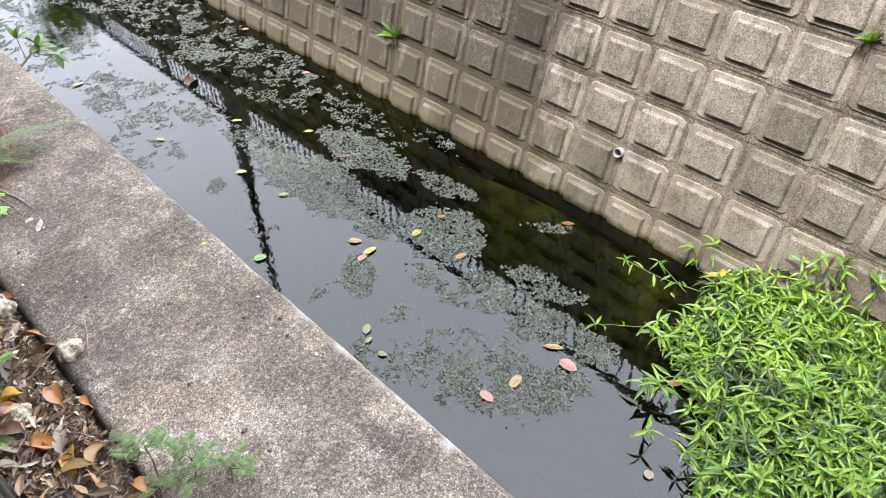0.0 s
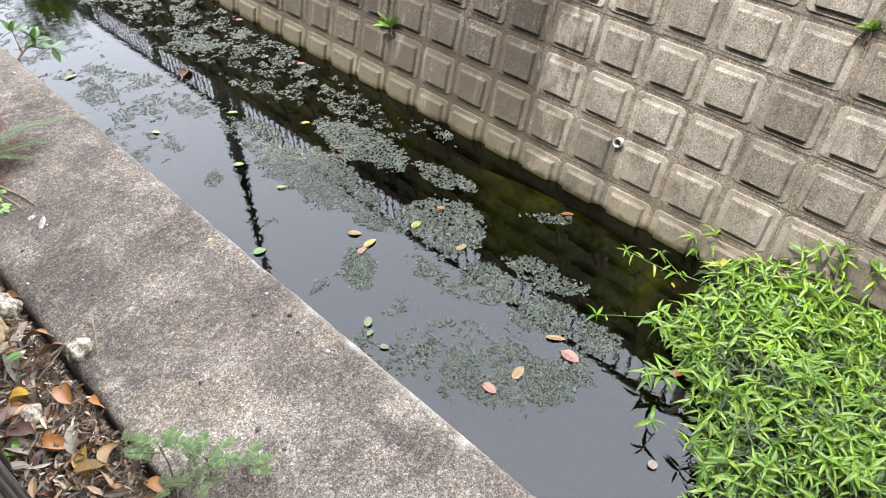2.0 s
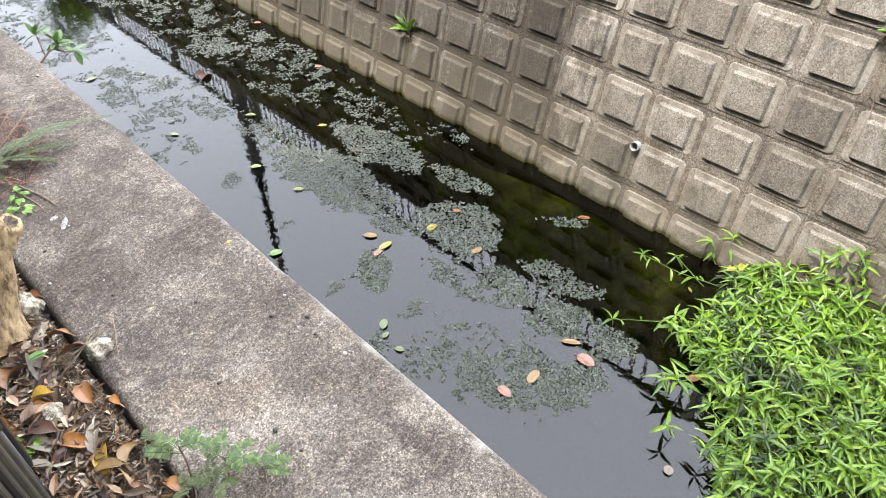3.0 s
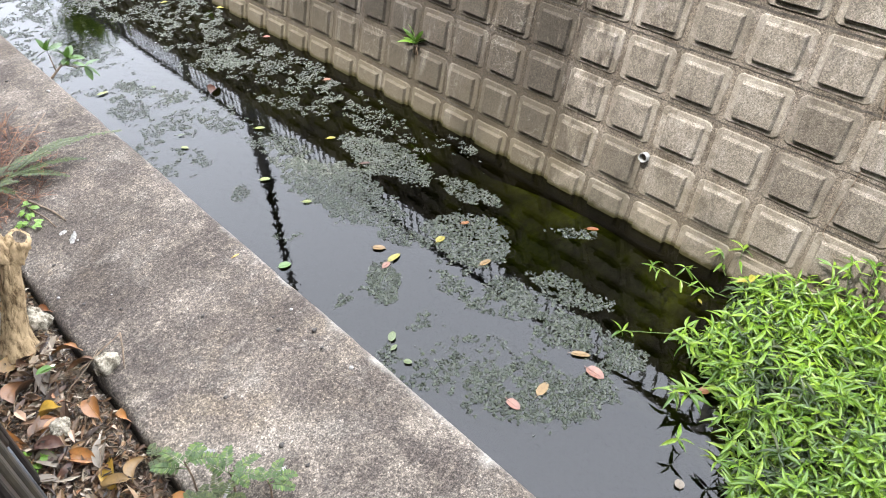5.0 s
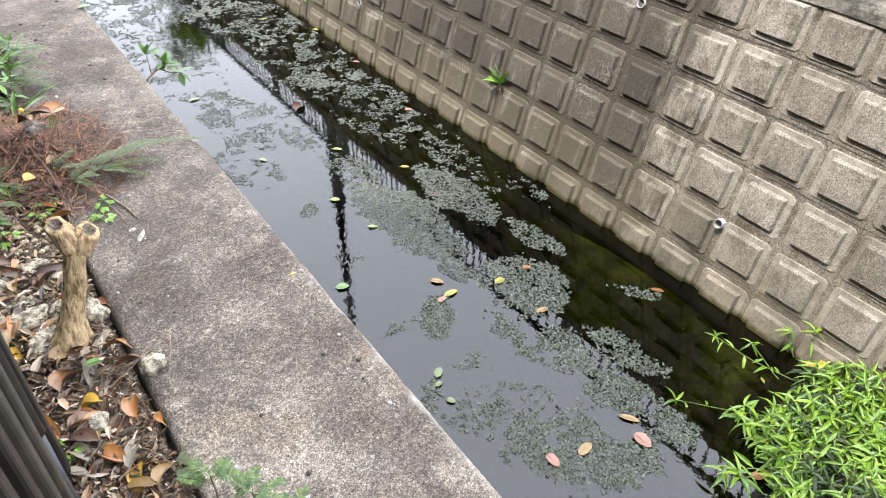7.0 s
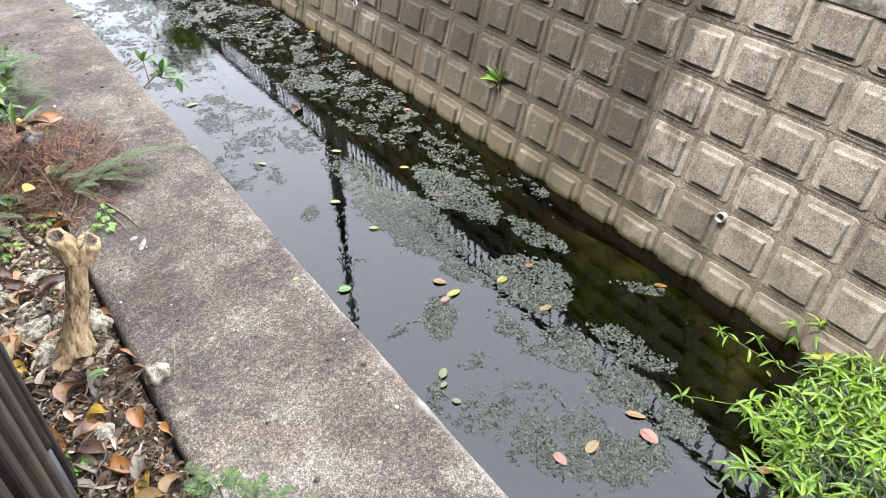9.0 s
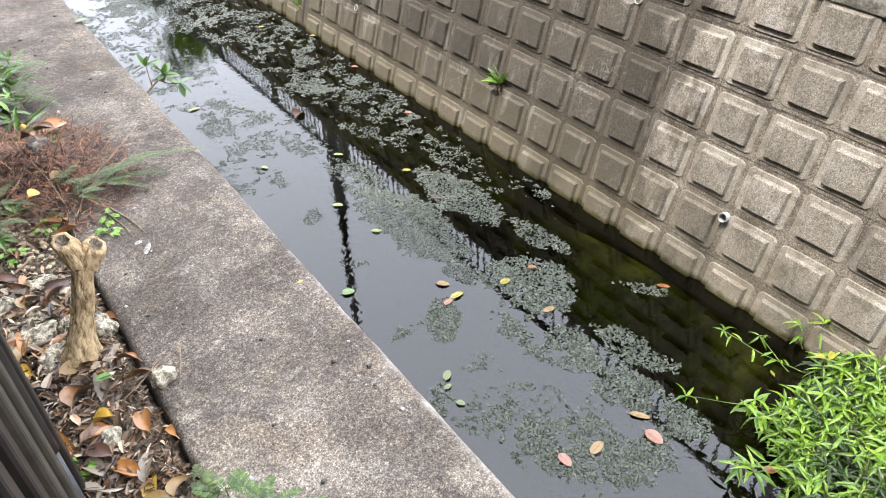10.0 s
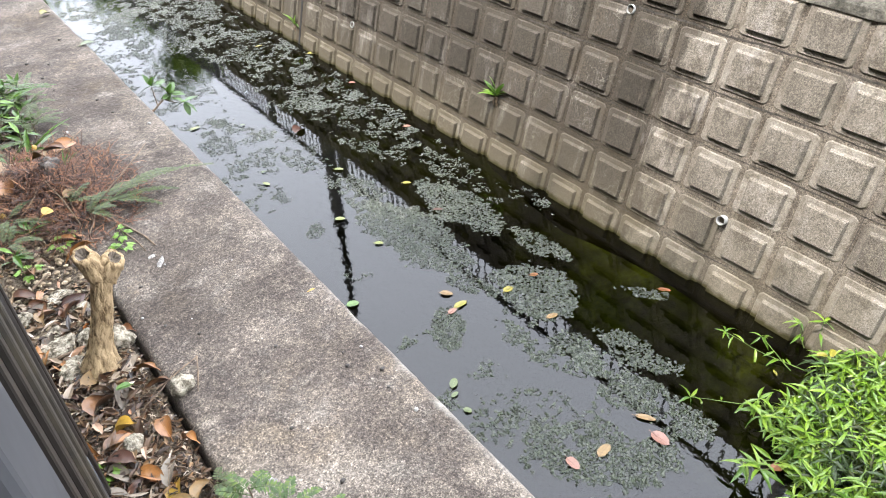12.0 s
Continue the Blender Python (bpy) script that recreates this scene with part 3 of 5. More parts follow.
def joint_cracks():
    """Crooked open cracks along the bed joints, and finer ones down the upright joints."""
    soup = Soup()
    n = FACE - 0.0055
    for row in range(1, 6):
        base = FIRST_ROW + RISE * (row - 0.5) + 0.003
        y, open_now = 5.2, []
        while y < 17.0:
            s = base + 0.009 * noise.noise(Vector((y * 6, row * 3.1, 0))) + 0.004 * noise.noise(Vector((y * 31, row, 5)))
            gap = 0.0055 * (noise.noise(Vector((y * 2.3, row * 7.7, 2))) + 0.22 + 0.12 * row - 0.2) + 0.002 * noise.noise(Vector((y * 60, row, 8)))
            open_now.append((y, s, max(0.0, min(gap * 1.3, 0.005))))
            y += 0.014
        for (ya, sa, ga), (yb, sb, gb) in zip(open_now, open_now[1:]):
            if ga > 0.0003 or gb > 0.0003:
                soup.add([on_wall(ya, sa - ga, n), on_wall(yb, sb - gb, n), on_wall(yb, sb + gb, n + 0.0008), on_wall(ya, sa + ga, n + 0.0008)], [(0, 1, 2, 3)])
    for col in range(-14, 9):
        base = 7.6756 - PITCH * (col - 0.5) + (0.12 if col < -14 else 0.0)
        last = None
        for i in range(110):
            s = i * 0.0145
            y = base + 0.006 * noise.noise(Vector((s * 7, col * 3.1, 4))) + 0.003 * noise.noise(Vector((s * 33, col, 1)))
            gap = max(0.0, min(0.004 * (noise.noise(Vector((s * 2.6, col * 5.3, 6))) - 0.08), 0.0022))
            if last and (gap > 0.0002 or last[2] > 0.0002):
                ya, sa, ga = last
                soup.add([on_wall(ya - ga, sa, n), on_wall(ya + ga, sa, n), on_wall(y + gap, s, n), on_wall(y - gap, s, n)], [(0, 1, 2, 3)])
            last = (y, s, gap)
    return tagged(soup.make("joint_cracks", M_CRACK, wall_right), "dark crooked cracks in the wall joints", kind="stuff")


# ---- steel fence on the wall top (seen mirrored in the water) ----
FENCE_X, FENCE_Z = 3.0, 2.26


def wall_fence():
    f = thing("steel_fence", Matrix.Translation((FENCE_X, 0, 0)), "black painted steel bar fence along the wall top", "fence")
    y0, y1, step = 3.0, 26.0, 0.112
    for z, r in ((FENCE_Z, 0.022), (1.66, 0.016)):
        bm = bmesh.new()
        box(bm, -r, y0, z - r, r, y1, z + r, 0.004)
        part("rail", bm, M_FENCE, f)
    bar = bmesh.new()
    box(bar, -0.0085, -0.0085, 1.66, 0.0085, 0.0085, FENCE_Z, 0.002, 1)
    first = part("bar", bar, M_FENCE, f)
    post = bmesh.new()
    box(post, -0.03, -0.03, 1.42, 0.03, 0.03, FENCE_Z + 0.02, 0.005, 1)
    fp = part("post", post, M_FENCE, f)
    for i in range(int((y1 - y0) / step) + 1):
        src = fp if i % 18 == 0 else first
        ob = src if i in (0, 1) else src.copy()
        if i > 1:
            scene.collection.objects.link(ob)
        ob.location = (0, y0 + i * step, 0)
    return f


wall_fence()


def utility_pole(x, y, h):
    p = thing("utility_pole", Matrix.Translation((x, y, GROUND_R - 0.05)), "tall dark utility pole behind the retaining wall", "pole")
    s = Soup()
    s.tube([(0, 0, 0), (0, 0, 4.75)], 0.145, 0.125, 14)
    s.make("lower_shaft", M_POLE, p, True)
    s = Soup()
    s.tube([(0, 0, 4.75), (0, 0, h)], 0.082, 0.065, 12)
    s.make("upper_shaft", M_POLE, p, True)
    for z in (2.6, 4.75):
        s = Soup()
        s.tube([(0, 0, z - 0.05), (0, 0, z + 0.05)], 0.15, 0.15, 14)
        s.make("band", M_FENCE, p)
    return p


utility_pole(4.92, 17.48, 9.0)


def tree(x, y, h, spread, seed, z=GROUND_R - 0.05, limbs=11, leaf=1.0, label="leafy green tree at the far end of the canal", group="trees at the far end"):
    r = random.Random(seed)
    t = thing("tree", Matrix.Translation((x, y, z)), label, "tree", group)
    wood, crown = Soup(), Soup()
    top = Vector((r.uniform(-0.3, 0.3), r.uniform(-0.3, 0.3), h * 0.62))
    wood.tube([(0, 0, 0), tuple(top * 0.5 + Vector((0.1, 0, 0))), tuple(top)], 0.05 * h * 0.5, 0.012 * h, 9, wob=0.2)
    tips = []
    for i in range(limbs):
        a, b = top * r.uniform(0.45, 1.0), r.uniform(0, 6.283)
        tip = a + Vector((math.cos(b), math.sin(b), r.uniform(0.15, 0.9))) * spread * r.uniform(0.5, 0.95)
        wood.tube([tuple(a), tuple((a + tip) / 2 + Vector((0, 0, 0.1))), tuple(tip)], 0.012 * h, 0.004 * h, 6)
        tips.append(tip)
    for tip in tips:
        for i in range(170):
            d = Vector((r.gauss(0, 1), r.gauss(0, 1), r.gauss(0, 0.7))) * spread * 0.22
            p = tip + d
            crown.leaf(turn(p.x, p.y, p.z, r.uniform(0, 360), r.uniform(-60, 40), r.uniform(-50, 50)), r.uniform(0.16, 0.3) * leaf, r.uniform(0.07, 0.12) * leaf, rows=2)
    wood.make("trunk", M_TRUNK, t, True)
    crown.make("crown", M_FOLIAGE, t)
    return t


tree(5.95, 25.5, 6.2, 1.4, 1, limbs=16)
tree(4.6, 28.0, 4.6, 1.5, 2, limbs=12)
tree(1.6, 33.0, 5.0, 2.0, 3)
tree(-2.5, 24.0, 4.6, 1.8, 4)
# unseen trees, added to keep sun and sky light off the ledge
for i, (x, y) in enumerate(((-2.6, 4.2), (-2.7, 6.4), (-2.6, 8.6), (-2.7, 10.8), (-2.6, 13.2))):
    tree(x, y, 8.4, 1.4, 10 + i, GROUND_L - 0.05, 40, 1.3, "unseen leafy tree added to shade the ledge and strip", "shade trees on the near bank")

# ---- unseen plain wall, added behind the near bank to block low sky light ----
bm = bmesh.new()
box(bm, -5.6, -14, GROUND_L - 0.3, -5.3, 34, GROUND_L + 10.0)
tagged(obj("wall_left", bm, M_COPING), "unseen plain dark wall added behind the near bank to block sky light", "wall", kind="structure")

# ---- dark railing beside the camera ----
def railing():
    f = thing("railing", Matrix.Translation((-0.652, 0, GROUND_L)), "dark brown steel picket railing beside the planting strip", "railing")
    ys = [6.978, 6.90, 6.80, 6.69, 6.57, 6.46, 6.14, 6.02, 5.90, 5.78, 5.66, 5.54]
    for i, y in enumerate(ys):
        s = Soup()
        if i == 1:
            s.tube([(0.004, y, -0.02), (0.004, y, 0.22)], 0.0135, 0.0135, 14)
            s.make("sleeve", M_GREY_TUBE, f, True)
            s = Soup()
            s.tube([(0.004, y, 0.22), (0.004, y, 0.25), (0.004, y, 1.0)], 0.018, 0.0165, 14)
            s.make("picket", M_RAIL, f, True)
        else:
            bm = bmesh.new()
            w = 0.021
            box(bm, -w, y - w, 0.012 if i == 0 else -0.02, w, y + w, 1.0, 0.006)
            part("picket", bm, M_RAIL_DIRTY if i in (2, 3) else M_RAIL, f)
    bm = bmesh.new()
    box(bm, -0.07, 6.22, -0.02, 0.024, 6.38, 1.0, 0.012, 3)
    part("post", bm, M_GREY_TUBE, f, "smooth bluish grey metal post")
    bm = bmesh.new()
    box(bm, -0.026, 5.4, 1.0, 0.022, 7.02, 1.035, 0.008)
    part("top_rail", bm, M_RAIL, f)
    return f


railing()


# ---- plants ----
def weed_shoot(s, stem, x, y, z, heading, length, lean, r, n=9, size=0.085):
    """A creeping shoot: a bent stem with lance leaves in turn, and a rosette at its tip."""
    pts, p, pitch = [], Vector((x, y, z)), lean
    steps = 6
    h = heading
    for i in range(steps + 1):
        pts.append(p.copy())
        d = Vector((math.cos(radians(h)) * math.cos(radians(pitch)), math.sin(radians(h)) * math.cos(radians(pitch)), math.sin(radians(pitch))))
        p = p + d * length / steps
        pitch += r.uniform(-6, 10)
        h += r.uniform(-12, 12)
    stem.tube(pts, 0.0026, 0.0014, 5, False)
    tip = min(5, n // 2 + 1)
    for i in range(n - tip):
        u = 0.2 + 0.7 * i / max(1, n - tip - 1)
        k = min(int(u * steps), steps - 1)
        q = pts[k].lerp(pts[k + 1], u * steps - k)
        L = size * r.uniform(0.75, 1.2)
        s.leaf(turn(*q, h + (75 if i % 2 else -75) + r.uniform(-35, 35), r.uniform(-15, 35), r.uniform(-35, 35)), L, L * r.uniform(0.15, 0.21), r.uniform(0.1, 0.55), 0.22, 4, 1.35, r.uniform(-0.4, 0.4))
    for i in range(tip):
        L = size * r.uniform(0.65, 1.1)
        s.leaf(turn(*pts[-1], h + (i - (tip - 1) / 2) * 70 + r.uniform(-35, 35), r.uniform(-20, 50), r.uniform(-40, 40)), L, L * r.uniform(0.16, 0.22), r.uniform(0.15, 0.8), 0.22, 4, 1.35, r.uniform(-0.5, 0.5))


def mat_edge(y):
    """The open edge of the weed mat, towards the middle of the canal."""
    e = 1.08 if y < 6.22 else 1.36 + 0.9 * (y - 6.29) if y > 6.29 else 1.08 + 4.0 * (y - 6.22)
    return e + 0.09 * noise.noise(Vector((y * 7.3, 0.4, 2)))


r = random.Random(21)
leaves, low, stems = Soup(), Soup(), Soup()
count = 0
while count < 2700:
    y = r.uniform(4.9, 6.72) + 0.05 * noise.noise(Vector((count * 0.37, 1, 1)))
    x = r.uniform(0.95, 2.3)
    if x < mat_edge(y) - abs(r.gauss(0, 0.035)) or x > WALL_X + 0.05:
        continue
    inner = max(0.0, min(1.0, (x - mat_edge(y)) / 0.3))
    top = 0.02 + 0.1 * inner + 0.1 * noise.noise(Vector((x * 5, y * 5, 0))) + 0.03 * noise.noise(Vector((x * 14, y * 14, 0)))
    lift = max(0.0, (x - 2.05)) * 0.25
    if y > 6.5:
        top, lift = top * (1 - 2.4 * (y - 6.5)), lift * 0.2
    hgt = max(0.01, top * r.uniform(0.45, 1.0) + lift)
    # low shoots take the darker green that paints in the mat's inner shade
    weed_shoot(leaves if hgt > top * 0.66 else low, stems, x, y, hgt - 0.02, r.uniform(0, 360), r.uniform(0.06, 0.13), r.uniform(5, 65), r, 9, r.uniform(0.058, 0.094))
    count += 1
mat = thing("water_weed_mat", Matrix.Identity(4), "dense bright green mat of leafy water weed against the wall", "water weed", kind="stuff")
leaves.make("upper_leaves", M_WEED, mat)
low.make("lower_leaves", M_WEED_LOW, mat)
stems.make("stems", M_WEED_STEM, mat)


def runner(x, y, heading, length, seed, z=0.012, n=9, lean=4, size=0.085, label="single green leafy weed shoot creeping over the water", group="weed shoots at the mat edge"):
    r = random.Random(seed)
    t = thing("weed_runner", Matrix.Translation((x, y, z)), label, "water weed", group)
    a, b = Soup(), Soup()
    weed_shoot(a, b, 0, 0, 0, heading, length, lean, r, n, size)
    a.make("leaves", M_WEED, t)
    b.make("stem", M_WEED_STEM, t)
    return t


for i, (x, y, z, hd, ln, lean, size, n) in enumerate([(2.08, 6.8, 0.015, 106, 0.40, 2, 0.075, 11), (2.03, 6.86, 0.012, 85, 0.2, 14, 0.07, 8), (1.8, 6.74, 0.012, 124, 0.40, 2, 0.078, 9), (1.76, 6.76, 0.012, 160, 0.14, 16, 0.085, 9), (2.2, 6.9, 0.02, 92, 0.14, 55, 0.085, 7), (2.24, 6.86, 0.02, 100, 0.17, 76, 0.085, 7),
                                                     (1.56, 6.6, 0.012, 148, 0.22, 12, 0.105, 9), (1.5, 6.6, 0.012, 172, 0.14, 30, 0.1, 8), (1.2, 6.5, 0.01, 150, 0.09, 68, 0.075, 6), (1.27, 6.33, 0.012, 165, 0.13, 40, 0.075, 8), (1.2, 6.24, 0.012, 185, 0.14, 35, 0.07, 9), (1.66, 6.7, 0.012, 140, 0.12, 40, 0.085, 9)]):
    runner(x, y, hd, ln, 100 + i, lean=lean, size=size, z=z, n=n)
for i, (x, y, z, hd, ln) in enumerate([(2.2, 6.42, 0.14, 60, 0.2), (2.22, 6.36, 0.2, 110, 0.22), (2.24, 6.3, 0.22, 30, 0.18), (2.22, 6.24, 0.2, 80, 0.2), (2.18, 6.4, 0.16, 160, 0.16), (2.24, 6.14, 0.2, 70, 0.2), (2.2, 6.5, 0.1, 120, 0.14), (2.17, 6.66, 0.06, 100, 0.12)]):
    runner(x, y, hd, ln, 140 + i, z=z, n=10, lean=68, size=0.085, label="tall green weed shoot leaning on the block wall", group="weed shoots at the wall")


# floating fronds
def frond_patch(soup, cx, cy, ra, rb, angle, density, r, ragged=0.5):
    """A ragged drift of small domed fronds; density: how closely they lie."""
    n = int(density * 5.6 * ra * rb / 0.000052)
    ca, sa = math.cos(radians(angle)), math.sin(radians(angle))
    for _ in range(n):
        u, v = r.uniform(-1.25, 1.25), r.uniform(-1.25, 1.25)
        x, y = cx + u * ra * ca - v * rb * sa, cy + u * ra * sa + v * rb * ca
        clump = noise.noise(Vector((x * 6.5, y * 6.5, 1.5))) * 0.5 + noise.noise(Vector((x * 19, y * 19, 3.5))) * 0.45 + noise.noise(Vector((x * 48, y * 48, 6.5))) * 0.3
        if u * u + v * v > 1 + ragged * clump * 2.4 or clump < 0.62 - 1.3 * density:
            continue
        if not 0.03 < x < WALL_X - 0.03:
            continue
        size = r.uniform(0.0038, 0.0078) * (1.25 if y < 8.3 else 1.0)
        m = turn(x, y, 0.001 + r.uniform(0, 0.003), r.uniform(0, 360), r.gauss(0, 13), r.gauss(0, 13), size)
        rim = [m @ Vector((math.cos(a) * (1 + 0.3 * math.cos(2 * a + 0.4)), math.sin(a) * 0.85, -0.12 - 0.18 * abs(math.sin(a)))) for a in [k * 1.0472 for k in range(6)]]
        soup.add([m @ Vector((0.15, 0, 0.32))] + rim, [(0, k + 1, (k + 1) % 6 + 1) for k in range(6)])


r = random.Random(5)
pads = Soup()
# close drifts
for spec in ((1.3, 8.89, 0.43, 0.2, 92, 0.86), (1.71, 8.96, 0.37, 0.15, 88, 0.8), (1.52, 8.03, 0.25, 0.22, 72, 0.85), (1.29, 8.28, 0.19, 0.06, 113, 0.75), (0.98, 8.11, 0.17, 0.085, 50, 0.9), (1.02, 7.10, 0.33, 0.16, 137, 0.66), (1.38, 7.15, 0.32, 0.12, 99, 0.7), (1.29, 7.67, 0.28, 0.14, 106, 0.62), (1.59, 7.40, 0.20, 0.085, 100, 0.7), (1.81, 8.34, 0.21, 0.08, 100, 0.66), (1.4, 7.4, 0.2, 0.1, 100, 0.55)):
    frond_patch(pads, *spec, r)
# broken drifts
for spec in ((0.74, 7.58, 0.19, 0.11, 105, 0.5), (0.76, 8.16, 0.14, 0.035, 179, 0.55), (0.96, 7.76, 0.11, 0.05, 178, 0.45), (1.03, 7.57, 0.11, 0.05, 119, 0.45), (1.95, 7.65, 0.17, 0.035, 125, 0.5), (2.08, 8.42, 0.20, 0.06, 74, 0.4), (2.10, 8.78, 0.24, 0.08, 99, 0.42), (0.87, 9.31, 0.09, 0.05, 52, 0.75), (0.86, 8.77, 0.08, 0.06, 134, 0.4), (1.30, 9.52, 0.30, 0.12, 97, 0.55), (0.83, 6.96, 0.16, 0.05, 148, 0.35), (1.1, 7.35, 0.3, 0.2, 110, 0.34)):
    frond_patch(pads, *spec, r)
# thin drifts further up the canal
for spec in ((0.94, 10.60, 0.46, 0.2, 89, 0.45), (0.75, 9.94, 0.3, 0.15, 99, 0.48), (1.24, 10.31, 0.42, 0.13, 95, 0.5), (1.83, 11.30, 0.6, 0.38, 90, 0.48), (1.85, 10.31, 0.62, 0.28, 89, 0.44), (1.98, 9.49, 0.55, 0.14, 85, 0.4), (1.83, 12.31, 0.66, 0.38, 105, 0.48), (1.5, 13.6, 0.9, 0.6, 90, 0.5), (0.9, 11.8, 0.8, 0.3, 92, 0.42), (0.8, 13.6, 1.0, 0.35, 90, 0.42), (1.4, 16.0, 1.8, 0.9, 90, 0.4)):
    frond_patch(pads, *spec, r)
fronds = tagged(pads.make("floating_fronds", M_PAD), "mats of small grey-green floating fronds on the water", "floating weed", kind="stuff")


# fallen leaves
def fallen_leaf(x, y, z, heading, length, width, colour, label, group, curl=0.12, pitch=0.0, roll=0.0, tip=1.15):
    m = turn(x, y, z, heading, pitch, roll)
    t = thing("fallen_leaf", m, label, "leaf", group)
    s = Soup()
    s.leaf(Matrix.Translation((-length / 2, 0, 0.003)), length, width, curl, 0.1 + curl * 0.9, 8, tip, 1.6 * curl, blunt=0.5)
    s.make("blade", M_LEAF[colour], t, True)
    s = Soup()
    s.tube([(-length / 2 - length * 0.16, 0.002, 0.003), (-length / 2, 0, 0.0045), (0, 0, 0.0045 - curl * length * 0.25), (length * 0.3, 0, 0.004 - curl * length * 0.64)], 0.0012, 0.0006, 4)
    s.make("stalk", M_TWIG if colour in ("brown", "red", "grey") else M_LEAF[colour], t)
    return t


FLOAT = "leaves floating on the canal"
names = {"lemon": "lemon yellow", "yellow": "bright yellow", "tan": "yellowish tan", "pink": "salmon pink", "orange": "burnt orange", "red": "dark red-brown", "green": "fresh green", "lime": "pale lime green", "brown": "leathery brown", "copper": "copper brown", "gold": "golden yellow", "grey": "greyish dry"}


def floating(rows):
    for x, y, hd, L, w, colour in rows:
        L, w = (L * 0.74, w * 0.74) if y > 8.8 else (L, w)
        fallen_leaf(x, y, 0.004, hd, L * 0.86, w * 0.95, colour, names[colour] + " fallen leaf floating on the dark water", FLOAT, 0.02)


floating([(1.046, 9.31, -35, 0.10, 0.05, "lemon"), (1.096, 8.94, -40, 0.09, 0.04, "lemon"), (1.603, 9.385, -35, 0.09, 0.04, "yellow"), (1.407, 8.136, 5, 0.075, 0.045, "yellow"), (1.13, 8.323, -50, 0.085, 0.04, "tan"), (1.135, 8.205, 0, 0.10, 0.04, "yellow"), (1.07, 8.19, 10, 0.07, 0.035, "pink"), (1.444, 7.833, -10, 0.08, 0.035, "tan"), (1.304, 7.097, -55, 0.105, 0.032, "tan"), (1.265, 6.984, -86, 0.105, 0.06, "pink")])
floating([(1.035, 7.09, 10, 0.10, 0.045, "tan"), (0.886, 7.125, -90, 0.085, 0.045, "pink"), (2.043, 7.603, -50, 0.08, 0.03, "orange"), (1.598, 8.139, -30, 0.06, 0.03, "orange"), (2.056, 10.041, -30, 0.09, 0.05, "pink"), (1.575, 9.0, -35, 0.10, 0.035, "red"), (1.346, 9.836, -40, 0.11, 0.04, "lemon"), (0.874, 9.993, -60, 0.09, 0.04, "lemon"), (0.803, 11.096, 0, 0.14, 0.05, "lemon"), (2.2, 11.80, -30, 0.12, 0.06, "yellow"), (1.91, 12.299, -10, 0.1, 0.04, "yellow"), (2.15, 10.992, -40, 0.09, 0.05, "pink")])
floating([(0.77, 7.79, 40, 0.075, 0.04, "lime"), (0.732, 7.731, 10, 0.05, 0.025, "lime"), (0.721, 7.621, -60, 0.05, 0.03, "lime"), (0.693, 8.572, -20, 0.08, 0.05, "green"), (1.518, 6.593, -30, 0.08, 0.04, "orange"), (0.93, 10.15, -20, 0.06, 0.03, "lime"), (1.11, 10.9, 0, 0.06, 0.04, "lime"), (1.061, 6.423, 40, 0.05, 0.04, "grey"), (1.97, 6.9, 60, 0.04, 0.015, "yellow")])
fallen_leaf(1.404, 10.543, 0.012, 40, 0.12, 0.08, "red", "curled dark red-brown leaf floating on the water", FLOAT, 0.35, 10)

fallen_leaf(2.1, 6.745, 0.175, 20, 0.06, 0.03, "yellow", "bright yellow dying leaf caught in the weed", "yellow leaves in the weed", 0.2, 10)
fallen_leaf(2.07, 6.77, 0.16, -40, 0.05, 0.025, "yellow", "bright yellow dying leaf caught in the weed", "yellow leaves in the weed", 0.2, 10)

# ---- planting strip beside the ledge ----
STRIP = "leaves in the planting strip"


def lying(rows):
    for x, y, hd, L, w, colour, curl in rows:
        fallen_leaf(min(x, -LEDGE_W - 0.4 * w - 0.008), y, 1.392, hd, L, w * 0.85, colour, names[colour] + " fallen leaf lying on the litter", STRIP, curl * 1.7, rnd.uniform(2, 14), rnd.uniform(-25, 25))


lying([(-0.497, 7.06, 95, 0.085, 0.04, "copper", 0.2), (-0.525, 6.945, 70, 0.085, 0.032, "grey", 0.15), (-0.572, 6.965, 130, 0.10, 0.04, "copper", 0.25), (-0.606, 7.03, 140, 0.09, 0.045, "red", 0.2), (-0.57, 7.105, 165, 0.055, 0.04, "gold", 0.3), (-0.588, 7.214, 70, 0.09, 0.05, "brown", 0.4), (-0.475, 7.26, 125, 0.08, 0.022, "copper", 0.3), (-0.41, 7.41, 130, 0.06, 0.025, "orange", 0.3), (-0.47, 7.19, 150, 0.07, 0.025, "brown", 0.3), (-0.44, 7.0, 120, 0.06, 0.025, "copper", 0.4), (-0.49, 6.87, 60, 0.06, 0.035, "tan", 0.4), (-0.545, 6.86, 160, 0.07, 0.03, "tan", 0.3)])
lying([(-0.62, 7.59, 95, 0.07, 0.03, "tan", 0.15), (-0.45, 7.83, 170, 0.09, 0.03, "copper", 0.3), (-0.6, 7.82, 100, 0.1, 0.03, "brown", 0.4), (-0.5, 7.9, 150, 0.1, 0.03, "copper", 0.3), (-0.44, 8.0, 45, 0.03, 0.03, "gold", 0.2), (-0.56, 8.15, 30, 0.07, 0.05, "copper", 0.2), (-0.35, 8.45, 30, 0.12, 0.035, "brown", 0.3), (-0.45, 6.75, 110, 0.08, 0.035, "copper", 0.3), (-0.52, 6.72, 30, 0.09, 0.03, "brown", 0.3), (-0.6, 6.82, 100, 0.09, 0.04, "grey", 0.3), (-0.37, 8.35, 10, 0.035, 0.035, "gold", 0.3)])
